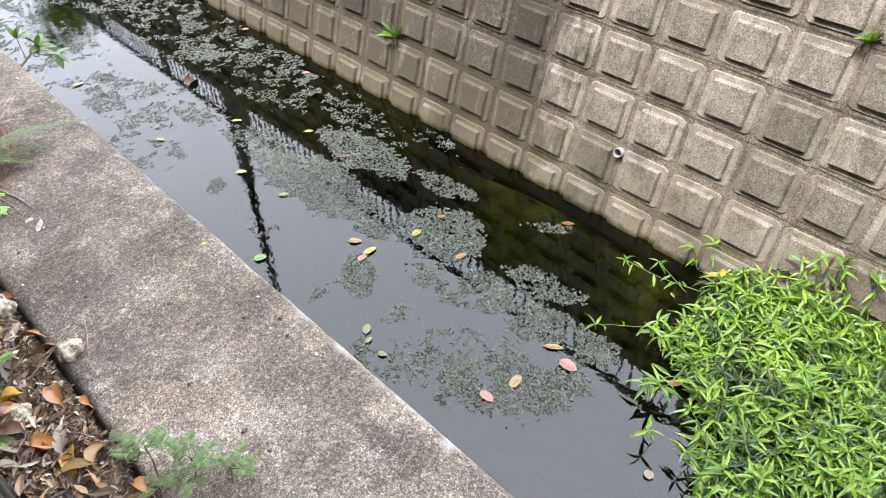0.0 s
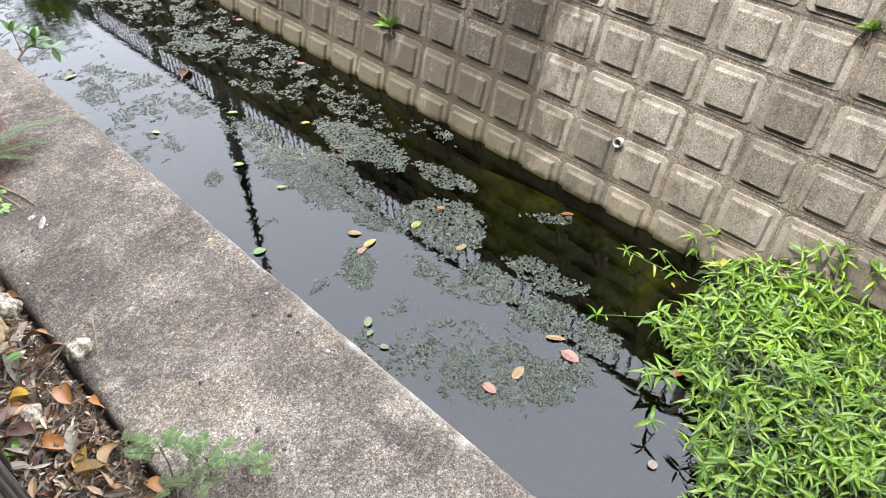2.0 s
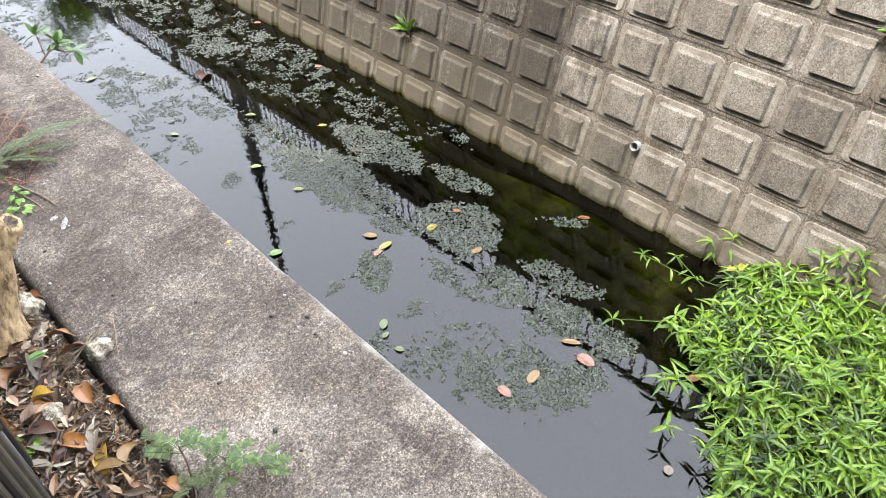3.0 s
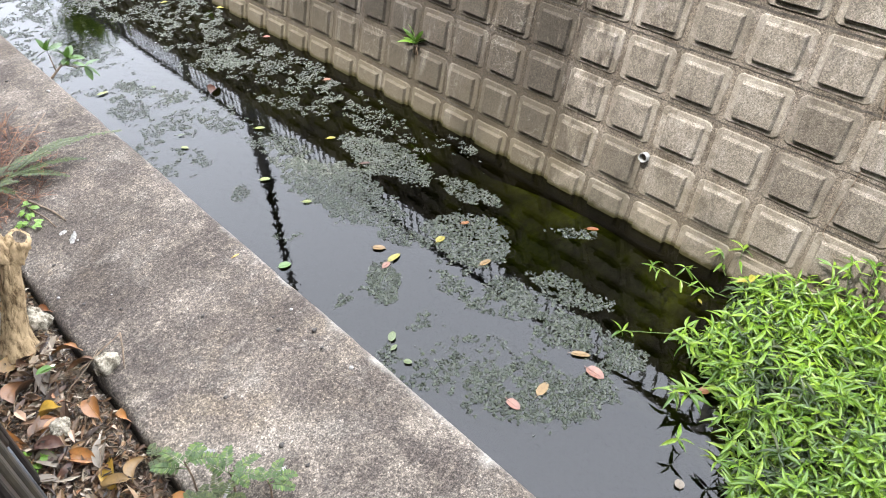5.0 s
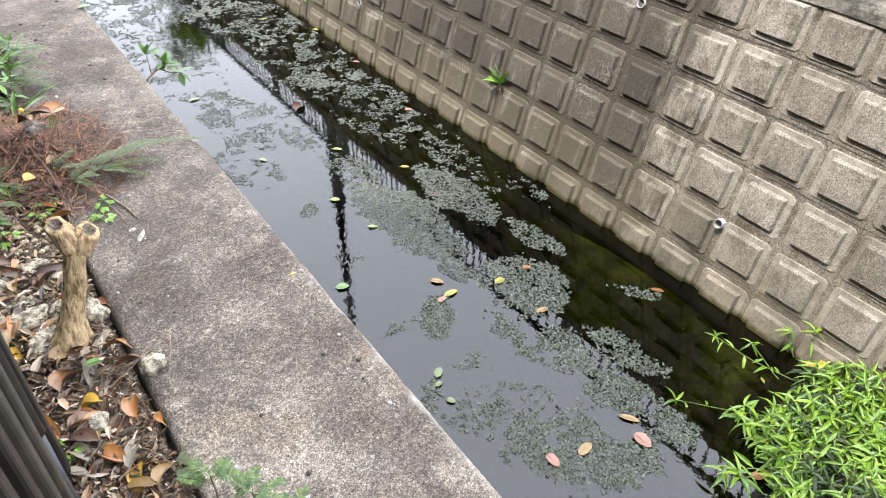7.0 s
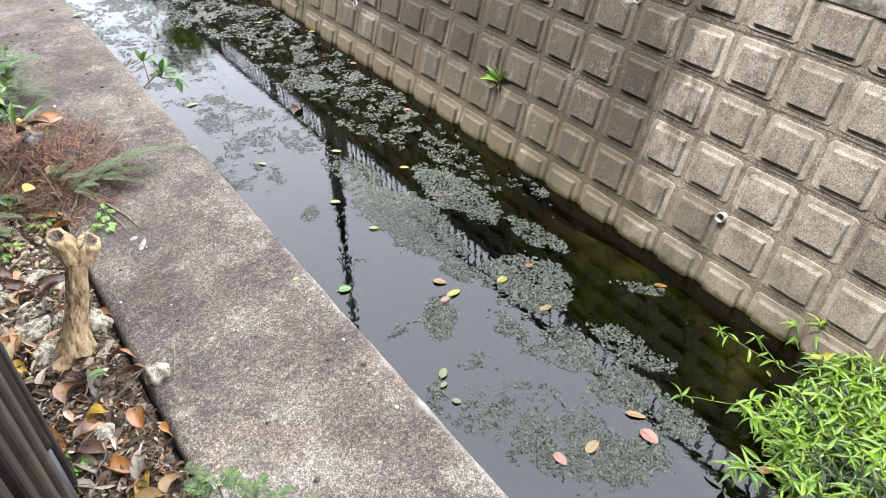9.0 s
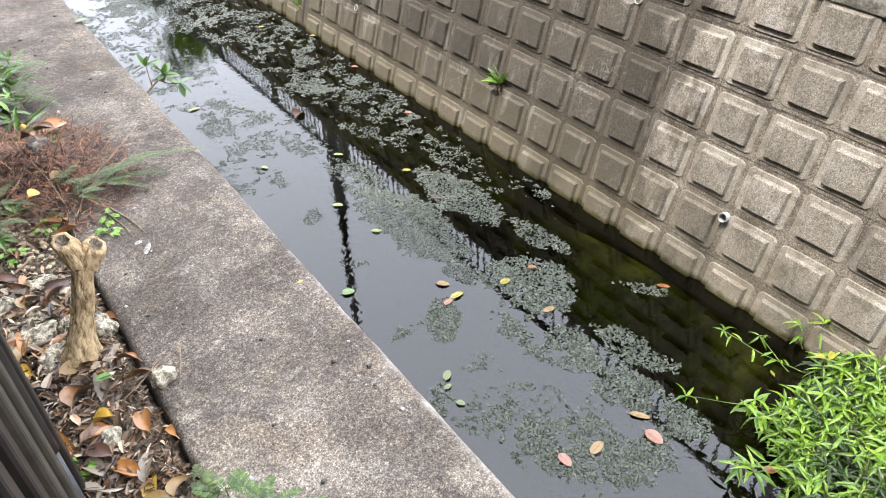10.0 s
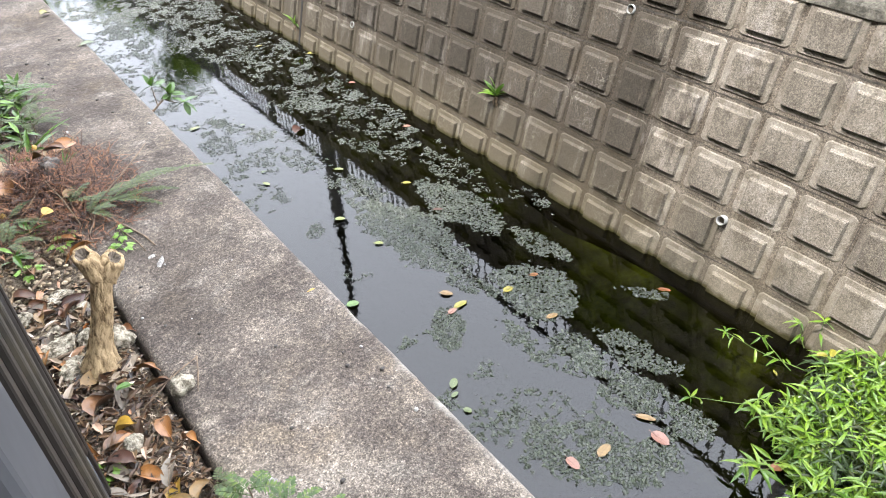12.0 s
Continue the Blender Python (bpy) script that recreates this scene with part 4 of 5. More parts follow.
fallen_leaf(-0.53, 7.205, 1.40, 170, 0.034, 0.022, "green", "fresh green fallen leaf lying on the litter", STRIP, 0.1, 5)

for x, y, z, hd, L, w, colour, curl in [(-0.34, 8.42, 1.425, 40, 0.12, 0.045, "copper", 0.35), (-0.40, 8.47, 1.41, 60, 0.1, 0.04, "brown", 0.4), (-0.56, 8.22, 1.44, 100, 0.09, 0.06, "copper", 0.2), (-0.49, 8.0, 1.43, 30, 0.035, 0.03, "gold", 0.25), (-0.41, 8.05, 1.43, 10, 0.05, 0.04, "tan", 0.25), (-0.44, 8.32, 1.455, 130, 0.07, 0.04, "tan", 0.4), (-0.53, 8.36, 1.43, 80, 0.12, 0.06, "tan", 0.3), (-0.39, 8.36, 1.45, 160, 0.08, 0.035, "brown", 0.4)]:
    fallen_leaf(x, y, z, hd, L, w, colour, names[colour] + " dry leaf caught in the dead needle heap", "dry leaves on the dead heap", curl, rnd.uniform(2, 20), rnd.uniform(-30, 30))

r = random.Random(31)
litter = Soup()
for i in range(15000):
    y = r.uniform(6.3, 7.7) if i % 4 else r.uniform(7.5, 9.4)
    x = r.uniform(-0.86, -LEDGE_W - 0.012)
    bare = 0.25 if 7.38 < y < 7.85 and x < -0.5 else 1.0
    if r.random() > bare:
        continue
    h = 1.362 + r.uniform(0, 0.026) - max(0.0, 0.03 - (-LEDGE_W - x)) * 1.3
    L = r.choice((r.uniform(0.008, 0.02), r.uniform(0.01, 0.025), r.uniform(0.025, 0.05)))
    if x > -LEDGE_W - 0.045:
        L = min(L, 0.02)
    litter.leaf(turn(x, y, h, r.uniform(0, 360), r.gauss(6, 13), r.gauss(0, 32)), L, L * r.uniform(0.1, 0.45), r.uniform(-0.1, 0.45), r.uniform(0.1, 0.6), 3, 1.2, r.uniform(-1.2, 1.2))
for i in range(90):
    x, y = r.uniform(-0.82, -LEDGE_W - 0.045), r.uniform(6.4, 7.75)
    L = r.uniform(0.04, 0.08)
    colour = r.choice(("brown", "brown", "copper", "tan", "grey", "grey", "gold", "red", "tan"))
    fallen_leaf(x, y, 1.384 + r.uniform(-0.004, 0.008), r.uniform(0, 360), L, L * r.uniform(0.35, 0.5), colour, names[colour] + " curled dry leaf lying in the litter", STRIP, r.uniform(0.15, 0.6), r.uniform(-5, 22), r.uniform(-45, 45), r.uniform(0.9, 1.4))
tagged(litter.make("leaf_litter", M_LITTER), "thick layer of shredded brown leaf litter on the strip", "leaf litter", kind="stuff")

gravel = Soup()
for i in range(1500):
    y, x = r.uniform(7.3, 8.0), r.uniform(-1.0, -LEDGE_W - 0.01)
    gravel.pebble((x, y, 1.362 + r.uniform(-0.002, 0.008)), r.choice((0.003, 0.004, 0.006, 0.009)), 0.7, i)
tagged(gravel.make("gravel", M_GRAVEL), "pale coral gravel around the pruned stump", "gravel", kind="stuff")


def stone(x, y, z, sx, sy, sz, heading, seed, label):
    bm = bmesh.new()
    bmesh.ops.create_icosphere(bm, subdivisions=4, radius=1)
    q = Vector((seed * 3.3, seed, -seed))
    for v in bm.verts:
        d = v.co.normalized()
        k = 1 + 0.32 * noise.noise(d * 1.3 + q) + 0.16 * noise.noise(d * 3.4 + q) + 0.07 * noise.noise(d * 9 + q) - 0.12 * max(0, noise.noise(d * 6 + q * 2))
        v.co = Vector((d.x * sx, d.y * sy, max(d.z, -0.75) * sz)) * k
    ob = obj("coral_stone", bm, M_OLD_CORAL if "dark" in label else M_CORAL, smooth=True)
    ob.matrix_world = turn(x, y, z - (0.006 if 3 < seed < 11 else 0), heading)
    return tagged(ob, label, "stone", "pale stones along the strip")


for i, (x, y, z, sx, sy, sz, hd) in enumerate([(-0.425, 7.135, 1.40, 0.027, 0.024, 0.02, 20), (-0.56, 7.052, 1.388, 0.022, 0.019, 0.016, 60), (-0.485, 7.385, 1.385, 0.036, 0.026, 0.028, 110), (-0.62, 7.46, 1.378, 0.055, 0.028, 0.022, 20), (-0.605, 7.36, 1.38, 0.038, 0.026, 0.022, 40), (-0.545, 7.45, 1.378, 0.026, 0.022, 0.026, 10), (-0.66, 7.62, 1.375, 0.04, 0.03, 0.025, 0), (-0.57, 7.66, 1.372, 0.05, 0.03, 0.014, 30), (-0.53, 7.58, 1.372, 0.045, 0.022, 0.014, 100), (-0.6, 7.53, 1.372, 0.04, 0.02, 0.013, 30), (-0.43, 6.82, 1.375, 0.03, 0.02, 0.015, 20), (-0.43, 8.2, 1.462, 0.036, 0.03, 0.03, 50)]):
    stone(x, y, z, sx, sy, sz, hd, i + 1, "pitted pale coral stone resting on the ledge edge" if i == 0 else "dark weathered coral stone lying on the dead needle heap" if i == 11 else "pitted pale coral stone half sunk in leaf litter")


for x, y, z in ((-0.43, 8.44, 1.43), (-0.60, 8.12, 1.40), (-0.56, 8.34, 1.45)):
    s = Soup()
    s.pebble((0, 0, 0), 0.013, 0.95, 3)
    berry = s.make("yellow_fruit", M_LEAF["gold"], None, True)
    berry.location = (x, y, z)
    tagged(berry, "small ripe yellow fruit fallen among dead needles", "fruit", "fallen fruit")


def stump():
    t = thing("pruned_stump", Matrix.Translation((-0.53, 7.335, 1.372)), "pruned pale-barked shrub stump with two cut knobs", "tree stump")
    spine = [(-0.020, 0, -0.02), (-0.017, 0, 0.012), (-0.006, 0, 0.045), (0.010, 0, 0.09), (0.030, 0, 0.14), (0.044, 0, 0.19), (0.056, 0, 0.225), (0.063, 0, 0.252), (0.066, 0, 0.264)]
    girth = [0.052, 0.042, 0.031, 0.0255, 0.0238, 0.0235, 0.0245, 0.0262, 0.016]

    def along(u):
        k = min(int(u * (len(spine) - 1)), len(spine) - 2)
        f = u * (len(spine) - 1) - k
        return Vector(spine[k]).lerp(Vector(spine[k + 1]), f), girth[k] + (girth[k + 1] - girth[k]) * f

    s = Soup()
    sides, levels = 72, 90
    verts = []
    for i in range(levels + 1):
        c, rad = along(i / levels)
        for k in range(sides):
            a = 2 * math.pi * k / sides
            d = Vector((math.cos(a), math.sin(a), 0))
            q = Vector((d.x * 1.9, d.y * 1.9, c.z * 17))
            fissure = max(0.0, 1 - abs(noise.noise(q)) / 0.13) + 0.7 * max(0.0, 1 - abs(noise.noise(q * 2.1 + Vector((7, 3, 1)))) / 0.16)
            lump = 0.1 * noise.noise(Vector((d.x * 2, d.y * 2, c.z * 9))) + (0.22 * max(0.0, noise.noise(Vector((d.x * 1.6, d.y * 1.6, 3)))) if c.z < 0.05 else 0.0)
            verts.append(c + d * (rad * (1 + lump) - 0.0028 * fissure + 0.0008 * noise.noise(q * 9)))
    faces = [(i * sides + k, i * sides + (k + 1) % sides, (i + 1) * sides + (k + 1) % sides, (i + 1) * sides + k) for i in range(levels) for k in range(sides)]
    faces.append(tuple(range(levels * sides, (levels + 1) * sides)))
    s.add(verts, faces)
    s.make("trunk", M_BARK, t, True)
    # two short cut branches with a swollen lip and a hollow, rotten end
    for p0, p1, r0, r1, seed in (((0.056, 0.0, 0.236), (0.038, -0.004, 0.302), 0.0275, 0.0195, 1), ((0.064, 0.0, 0.232), (0.092, -0.012, 0.272), 0.0275, 0.0195, 2)):
        a, b = Vector(p0), Vector(p1)
        way = (b - a).normalized()
        face = (way + Vector((0.05, -0.75, 0.35))).normalized()
        e1 = way.orthogonal().normalized()
        e2 = way.cross(e1)
        rings, n = [], 48
        for u, scale, lift in ((0.0, 1.0, 0), (0.2, 1.06, 0), (0.45, 1.0, 0), (0.7, 1.06, 0), (0.9, 1.12, 0), (1.0, 1.04, 0), (1.03, 0.86, 0), (1.02, 0.7, 0)):
            c, rad = a.lerp(b, u), (r0 + (r1 - r0) * u) * scale
            ring = []
            for k in range(n):
                w = 2 * math.pi * k / n
                d = e1 * math.cos(w) + e2 * math.sin(w)
                tilt = -d.dot(face) / max(0.35, way.dot(face)) * rad * max(0.0, u - 0.4) * 1.1
                rough = 1 + 0.28 * noise.noise(d * 1.6 + c * 40 + Vector((seed * 5, 0, 0))) + 0.16 * noise.noise(d * 4.5 + c * 90)
                ring.append(c + d * rad * rough + way * tilt)
            rings.append(ring)
        s = Soup()
        s.add([p for ring in rings for p in ring], [(i * n + k, i * n + (k + 1) % n, (i + 1) * n + (k + 1) % n, (i + 1) * n + k) for i in range(len(rings) - 1) for k in range(n)])
        knob = s.make("cut_branch", M_BARK, t, True)
        s = Soup()
        rim = rings[-1]
        mid = sum(rim, Vector()) / n
        inner = [p.lerp(mid, 0.35) - way * 0.010 for p in rim]
        s.add(rim + inner + [mid - way * 0.016], [(k, (k + 1) % n, n + (k + 1) % n, n + k) for k in range(n)] + [(n + k, n + (k + 1) % n, 2 * n) for k in range(n)])
        s.make("cut_face", M_CUT, knob)
    return t


stump()


def feather_plant(x, y, z, fronds, seed, dull=False, tall=0.05, label="feathery green seedling growing beside the ledge", comb=0.0125):
    """A seedling with twice-divided leaves; fronds: heading, pitch, length."""
    r = random.Random(seed)
    t = thing("feathery_seedling", Matrix.Translation((x, y, z)), label, "seedling", "feathery seedlings")
    stalk = Soup()
    top = Vector((0.004, 0.0, tall))
    stalk.tube([(0, 0, -0.01), (0.006, 0.003, tall * 0.5), tuple(top)], 0.0022, 0.0014, 6)
    stalk.make("stem", M_TWIG, t)
    for hd, pitch, L in fronds:
        blade = Soup()
        d = Vector((math.cos(radians(hd)) * math.cos(radians(pitch)), math.sin(radians(hd)) * math.cos(radians(pitch)), math.sin(radians(pitch))))
        start = top * r.uniform(0.75, 1.0)
        bend = Vector((r.uniform(-0.15, 0.15), r.uniform(-0.15, 0.15), -0.4)) * L
        pts = [start + d * L * s + bend * s * s for s in (0, 0.25, 0.5, 0.75, 1.0)]
        blade.tube(pts, 0.001, 0.0005, 4, False)
        most = min(comb, 0.22 * L)
        n = int(L / max(0.0034, most * 0.36))
        for i in range(n):
            s = 0.2 + 0.8 * i / n
            k = min(int(s * 4), 3)
            p = pts[k].lerp(pts[k + 1], s * 4 - k)
            for side in (-1, 1):
                ll = most * math.sin(math.pi * (0.2 + 0.72 * s)) * r.uniform(0.85, 1.1) + 0.002
                blade.leaf(turn(*p, hd + side * r.uniform(62, 78), r.uniform(-10, 14), 0), ll, most * 0.32, 0.1, 0.05, 3, 1.0)
        blade.make("frond", M_FERN_DULL if dull else M_FERN, t)
    return t


feather_plant(-0.437, 6.73, 1.385, [(136, 14, 0.075), (100, 20, 0.06), (-25, 6, 0.075), (35, 16, 0.065), (0, 30, 0.05)], 1, tall=0.105)
feather_plant(-0.385, 6.69, 1.385, [(70, 20, 0.065), (10, 15, 0.065), (-40, 10, 0.06), (120, 25, 0.055), (-70, 12, 0.05)], 2, tall=0.06)
feather_plant(-0.345, 6.63, 1.385, [(30, 15, 0.055), (-10, 5, 0.06), (-50, 10, 0.055), (80, 20, 0.045)], 12, tall=0.055)
feather_plant(-0.468, 6.845, 1.375, [(60, 20, 0.04), (0, 15, 0.04), (-60, 10, 0.05), (-100, 20, 0.04)], 3, True, 0.035)
feather_plant(-0.42, 6.67, 1.385, [(70, 25, 0.055), (20, 20, 0.055), (-30, 15, 0.05), (130, 20, 0.045), (-90, 30, 0.05)], 17, True, 0.04)
feather_plant(-0.45, 6.70, 1.375, [(100, 15, 0.045), (40, 20, 0.045), (-20, 25, 0.05), (170, 20, 0.04)], 18, True, 0.04)
feather_plant(-0.43, 8.0, 1.39, [(22, 40, 0.12), (-20, 12, 0.13), (75, 25, 0.1)], 4, True)
feather_plant(-0.40, 7.92, 1.38, [(20, 14, 0.15), (46, 34, 0.12), (-12, 30, 0.1), (70, 14, 0.12), (-45, 15, 0.08)], 5, True)
feather_plant(-0.46, 8.95, 1.37, [(0, 30, 0.2), (40, 40, 0.16), (80, 25, 0.2), (-40, 30, 0.2), (150, 30, 0.15), (200, 40, 0.15)], 6)
feather_plant(-0.42, 8.7, 1.37, [(10, 25, 0.16), (60, 30, 0.16), (-30, 20, 0.16), (-80, 30, 0.14), (170, 35, 0.14)], 7, True)
feather_plant(-0.335, 7.95, 1.385, [(6, 20, 0.33), (18, 24, 0.27), (-8, 14, 0.22), (-26, 10, 0.16), (36, 16, 0.2), (62, 14, 0.15)], 19, True, 0.045, "lacy green fern-like plant arching over the ledge", 0.015)
feather_plant(-0.60, 8.05, 1.37, [(-40, 25, 0.12), (-100, 25, 0.12), (30, 30, 0.12), (200, 30, 0.12)], 8, True)
feather_plant(-0.62, 7.93, 1.37, [(-20, 25, 0.1), (-70, 20, 0.1), (60, 30, 0.1)], 9, True)
feather_plant(-0.40, 8.62, 1.39, [(0, 30, 0.12), (40, 25, 0.14), (-30, 35, 0.12), (80, 30, 0.12), (140, 30, 0.12)], 13, True)
feather_plant(-0.36, 8.95, 1.39, [(0, 20, 0.12), (50, 35, 0.14), (-40, 30, 0.12), (100, 30, 0.14), (180, 40, 0.12)], 14)
feather_plant(-0.38, 8.78, 1.39, [(-20, 25, 0.13), (20, 40, 0.12), (-70, 30, 0.12), (120, 30, 0.12)], 15, True)
feather_plant(-0.56, 8.55, 1.37, [(-20, 25, 0.16), (-70, 20, 0.16), (60, 30, 0.16), (170, 30, 0.16)], 10, True)

# heap of dead needles
r = random.Random(12)
heap = Soup()
for i in range(9000):
    a, q = r.uniform(0, 6.283), min(1.25, abs(r.gauss(0, 0.6)))
    x, y = -0.46 + math.cos(a) * q * 0.2 - 0.03 * math.sin(a), 8.2 + math.sin(a) * q * 0.3
    z = 1.385 + max(0.0, 1 - q * 0.85) * 0.085 * r.uniform(0.15, 1.0) + max(0.0, 0.02 * noise.noise(Vector((x * 18, y * 18, 2))))
    hd, L = r.uniform(0, 360), r.uniform(0.02, 0.075)
    d = Vector((math.cos(radians(hd)), math.sin(radians(hd)), r.gauss(0, 0.3)))
    p = Vector((x, y, z))
    w = r.uniform(0.0006, 0.0018)
    side = Vector((-d.y, d.x, 0)).normalized() * w
    mid = p + d * L * 0.5 + Vector((r.gauss(0, 0.008), r.gauss(0, 0.008), r.uniform(0, 0.012)))
    end = p + d * L
    for v in (mid, end):
        v.z = max(v.z, 1.386)
    heap.add([p - side, p + side, mid - side, mid + side, end - side * 0.4, end + side * 0.4], [(0, 1, 3, 2), (2, 3, 5, 4)])
tagged(heap.make("dead_needle_heap", M_NEEDLES), "heap of rusty dead needles and fine twigs", "dead plant matter", kind="stuff")


def leafy_seedling(x, y, z, n, size, seed):
    r = random.Random(seed)
    t = thing("leafy_seedling", Matrix.Translation((x, y, z)), "low green seedling with narrow oval leaves", "seedling", "leafy seedlings")
    s = Soup()
    s.tube([(0, 0, -0.01), (0.005, 0.004, size * 0.9)], 0.0022, 0.0014, 6)
    s.make("stem", M_WEED_STEM, t)
    for i in range(n):
        s = Soup()
        L = size * r.uniform(0.7, 1.2)
        s.leaf(turn(0.003, 0.002, size * r.uniform(0.2, 0.95), i * 137.5, r.uniform(-5, 50), r.uniform(-20, 20)), L, L * r.uniform(0.26, 0.36), r.uniform(0.1, 0.4), 0.12, 5, 1.1)
        s.make("leaf", M_SHOOT if r.random() < 0.75 else M_LIME, t)
    return t


for i, (x, y, n, size) in enumerate([(-0.5, 8.72, 12, 0.07), (-0.46, 8.86, 11, 0.065), (-0.58, 8.86, 12, 0.08), (-0.47, 9.02, 11, 0.07), (-0.45, 8.6, 8, 0.07), (-0.6, 8.62, 10, 0.06), (-0.55, 8.95, 11, 0.07), (-0.52, 8.8, 10, 0.07), (-0.49, 8.93, 10, 0.075), (-0.56, 8.72, 10, 0.06), (-0.56, 7.98, 7, 0.06), (-0.66, 8.08, 8, 0.07), (-0.62, 7.88, 6, 0.05), (-0.41, 8.85, 12, 0.075), (-0.37, 9.05, 11, 0.07), (-0.43, 8.98, 12, 0.08), (-0.42, 8.72, 10, 0.06)]):
    leafy_seedling(x, y, 1.365 + (0.02 if x > -0.45 else 0), n, size, 300 + i)


def grass_tuft(x, y, z, blades, seed):
    """A tuft of arching blades; blades: heading, pitch, length, width."""
    r = random.Random(seed)
    t = thing("grass_tuft", Matrix.Translation((x, y, z)), "tuft of broad green grass blades beside the dead heap", "grass", "grass tufts")
    for hd, pitch, L, w in blades:
        s = Soup()
        s.leaf(turn(0, 0, 0, hd, pitch, r.uniform(-30, 30)), L, w, 0.25, 0.25, 7, 1.3, r.uniform(-0.5, 0.5))
        s.make("blade", M_SHOOT, t, True)
    return t


grass_tuft(-0.45, 8.46, 1.40, [(15, 38, 0.19, 0.02), (30, 22, 0.15, 0.018), (70, 60, 0.1, 0.02), (-60, 40, 0.1, 0.022), (-20, 55, 0.08, 0.02)], 1)
grass_tuft(-0.52, 8.4, 1.40, [(-30, 35, 0.1, 0.02), (40, 45, 0.12, 0.018), (120, 50, 0.1, 0.02), (-90, 40, 0.09, 0.018)], 2)
grass_tuft(-0.38, 8.24, 1.43, [(40, 60, 0.06, 0.006), (0, 50, 0.07, 0.006), (-40, 55, 0.06, 0.005), (80, 60, 0.06, 0.006)], 3)


def twig(points, r0, label, name="twig"):
    s = Soup()
    s.tube(points, r0, r0 * 0.45, 6)
    return tagged(s.make(name, M_TWIG, None, True), label, "twig", "loose twigs")


twig([(-0.475, 7.165, 1.39), (-0.44, 7.176, 1.389), (-0.41, 7.187, 1.392), (-0.366, 7.196, 1.398)], 0.0026, "thin dry twig lying over the ledge edge")
twig([(-0.366, 7.198, 1.398), (-0.382, 7.155, 1.389), (-0.402, 7.106, 1.387)], 0.0024, "thin reddish forked twig on the ledge")
twig([(-0.365, 7.97, 1.41), (-0.4, 7.9, 1.40), (-0.44, 7.83, 1.395)], 0.0025, "thin dry stalk lying across the heap")
twig([(-0.34, 8.43, 1.40), (-0.30, 8.47, 1.415), (-0.26, 8.5, 1.42)], 0.003, "thin bent twig sticking out of the heap")
twig([(-0.46, 8.14, 1.46), (-0.44, 8.02, 1.44), (-0.43, 7.9, 1.41)], 0.0025, "pale dry stalk lying on the dead heap")
twig([(-0.33, 7.86, 1.388), (-0.30, 7.76, 1.39), (-0.29, 7.7, 1.387)], 0.004, "dark crumbling twig lying on the ledge")
twig([(-0.345, 7.84, 1.388), (-0.325, 7.74, 1.392), (-0.32, 7.69, 1.387)], 0.003, "dark crumbling twig lying on the ledge")
twig([(-0.40, 7.95, 1.40), (-0.31, 8.03, 1.42), (-0.2, 8.12, 1.44), (-0.14, 8.17, 1.455)], 0.003, "bare thin stalk leaning out of the strip")
twig([(-0.66, 7.43, 1.372), (-0.58, 7.42, 1.378)], 0.007, "short grey stick between pale stones")
twig([(-0.64, 7.72, 1.37), (-0.56, 7.78, 1.376)], 0.005, "short pale stick on the gravel")
twig([(-0.6, 8.03, 1.39), (-0.50, 8.1, 1.44), (-0.46, 8.2, 1.45)], 0.0025, "bent dry stalk on the dead heap")
twig([(-0.52, 7.13, 1.385), (-0.46, 7.16, 1.39), (-0.42, 7.2, 1.385)], 0.0016, "thin straw lying on the litter")
twig([(-0.56, 6.99, 1.382), (-0.5, 6.93, 1.39), (-0.46, 6.85, 1.384)], 0.0018, "thin straw lying on the litter")


def lobed_plant(x, y, z, seed):
    r = random.Random(seed)
    t = thing("lobed_seedling", Matrix.Translation((x, y, z)), "small lime green seedling with lobed leaves", "seedling", "lobed seedlings")
    for i in range(4):
        hd = i * 90 + r.uniform(-30, 30)
        d = Vector((math.cos(radians(hd)), math.sin(radians(hd)), 1.1)).normalized()
        tip = d * r.uniform(0.015, 0.03)
        s = Soup()
        s.tube([(0, 0, 0), tuple(tip)], 0.0012, 0.0008, 5)
        s.make("stalk", M_WEED_STEM, t)
        s = Soup()
        for k in (-50, 0, 50):
            s.leaf(turn(*tip, hd + k, r.uniform(-10, 15), 0), 0.024 if k == 0 else 0.018, 0.014, 0.25, 0.1, 3, 1.2)
        s.make("leaf", M_LIME, t)
    return t


for i, (x, y) in enumerate([(-0.365, 7.74), (-0.50, 7.88), (-0.345, 7.80), (-0.60, 7.8), (-0.47, 7.92), (-0.63, 7.02)]):
    lobed_plant(x, y, 1.37 + (0.012 if x > -0.45 else 0), 50 + i)


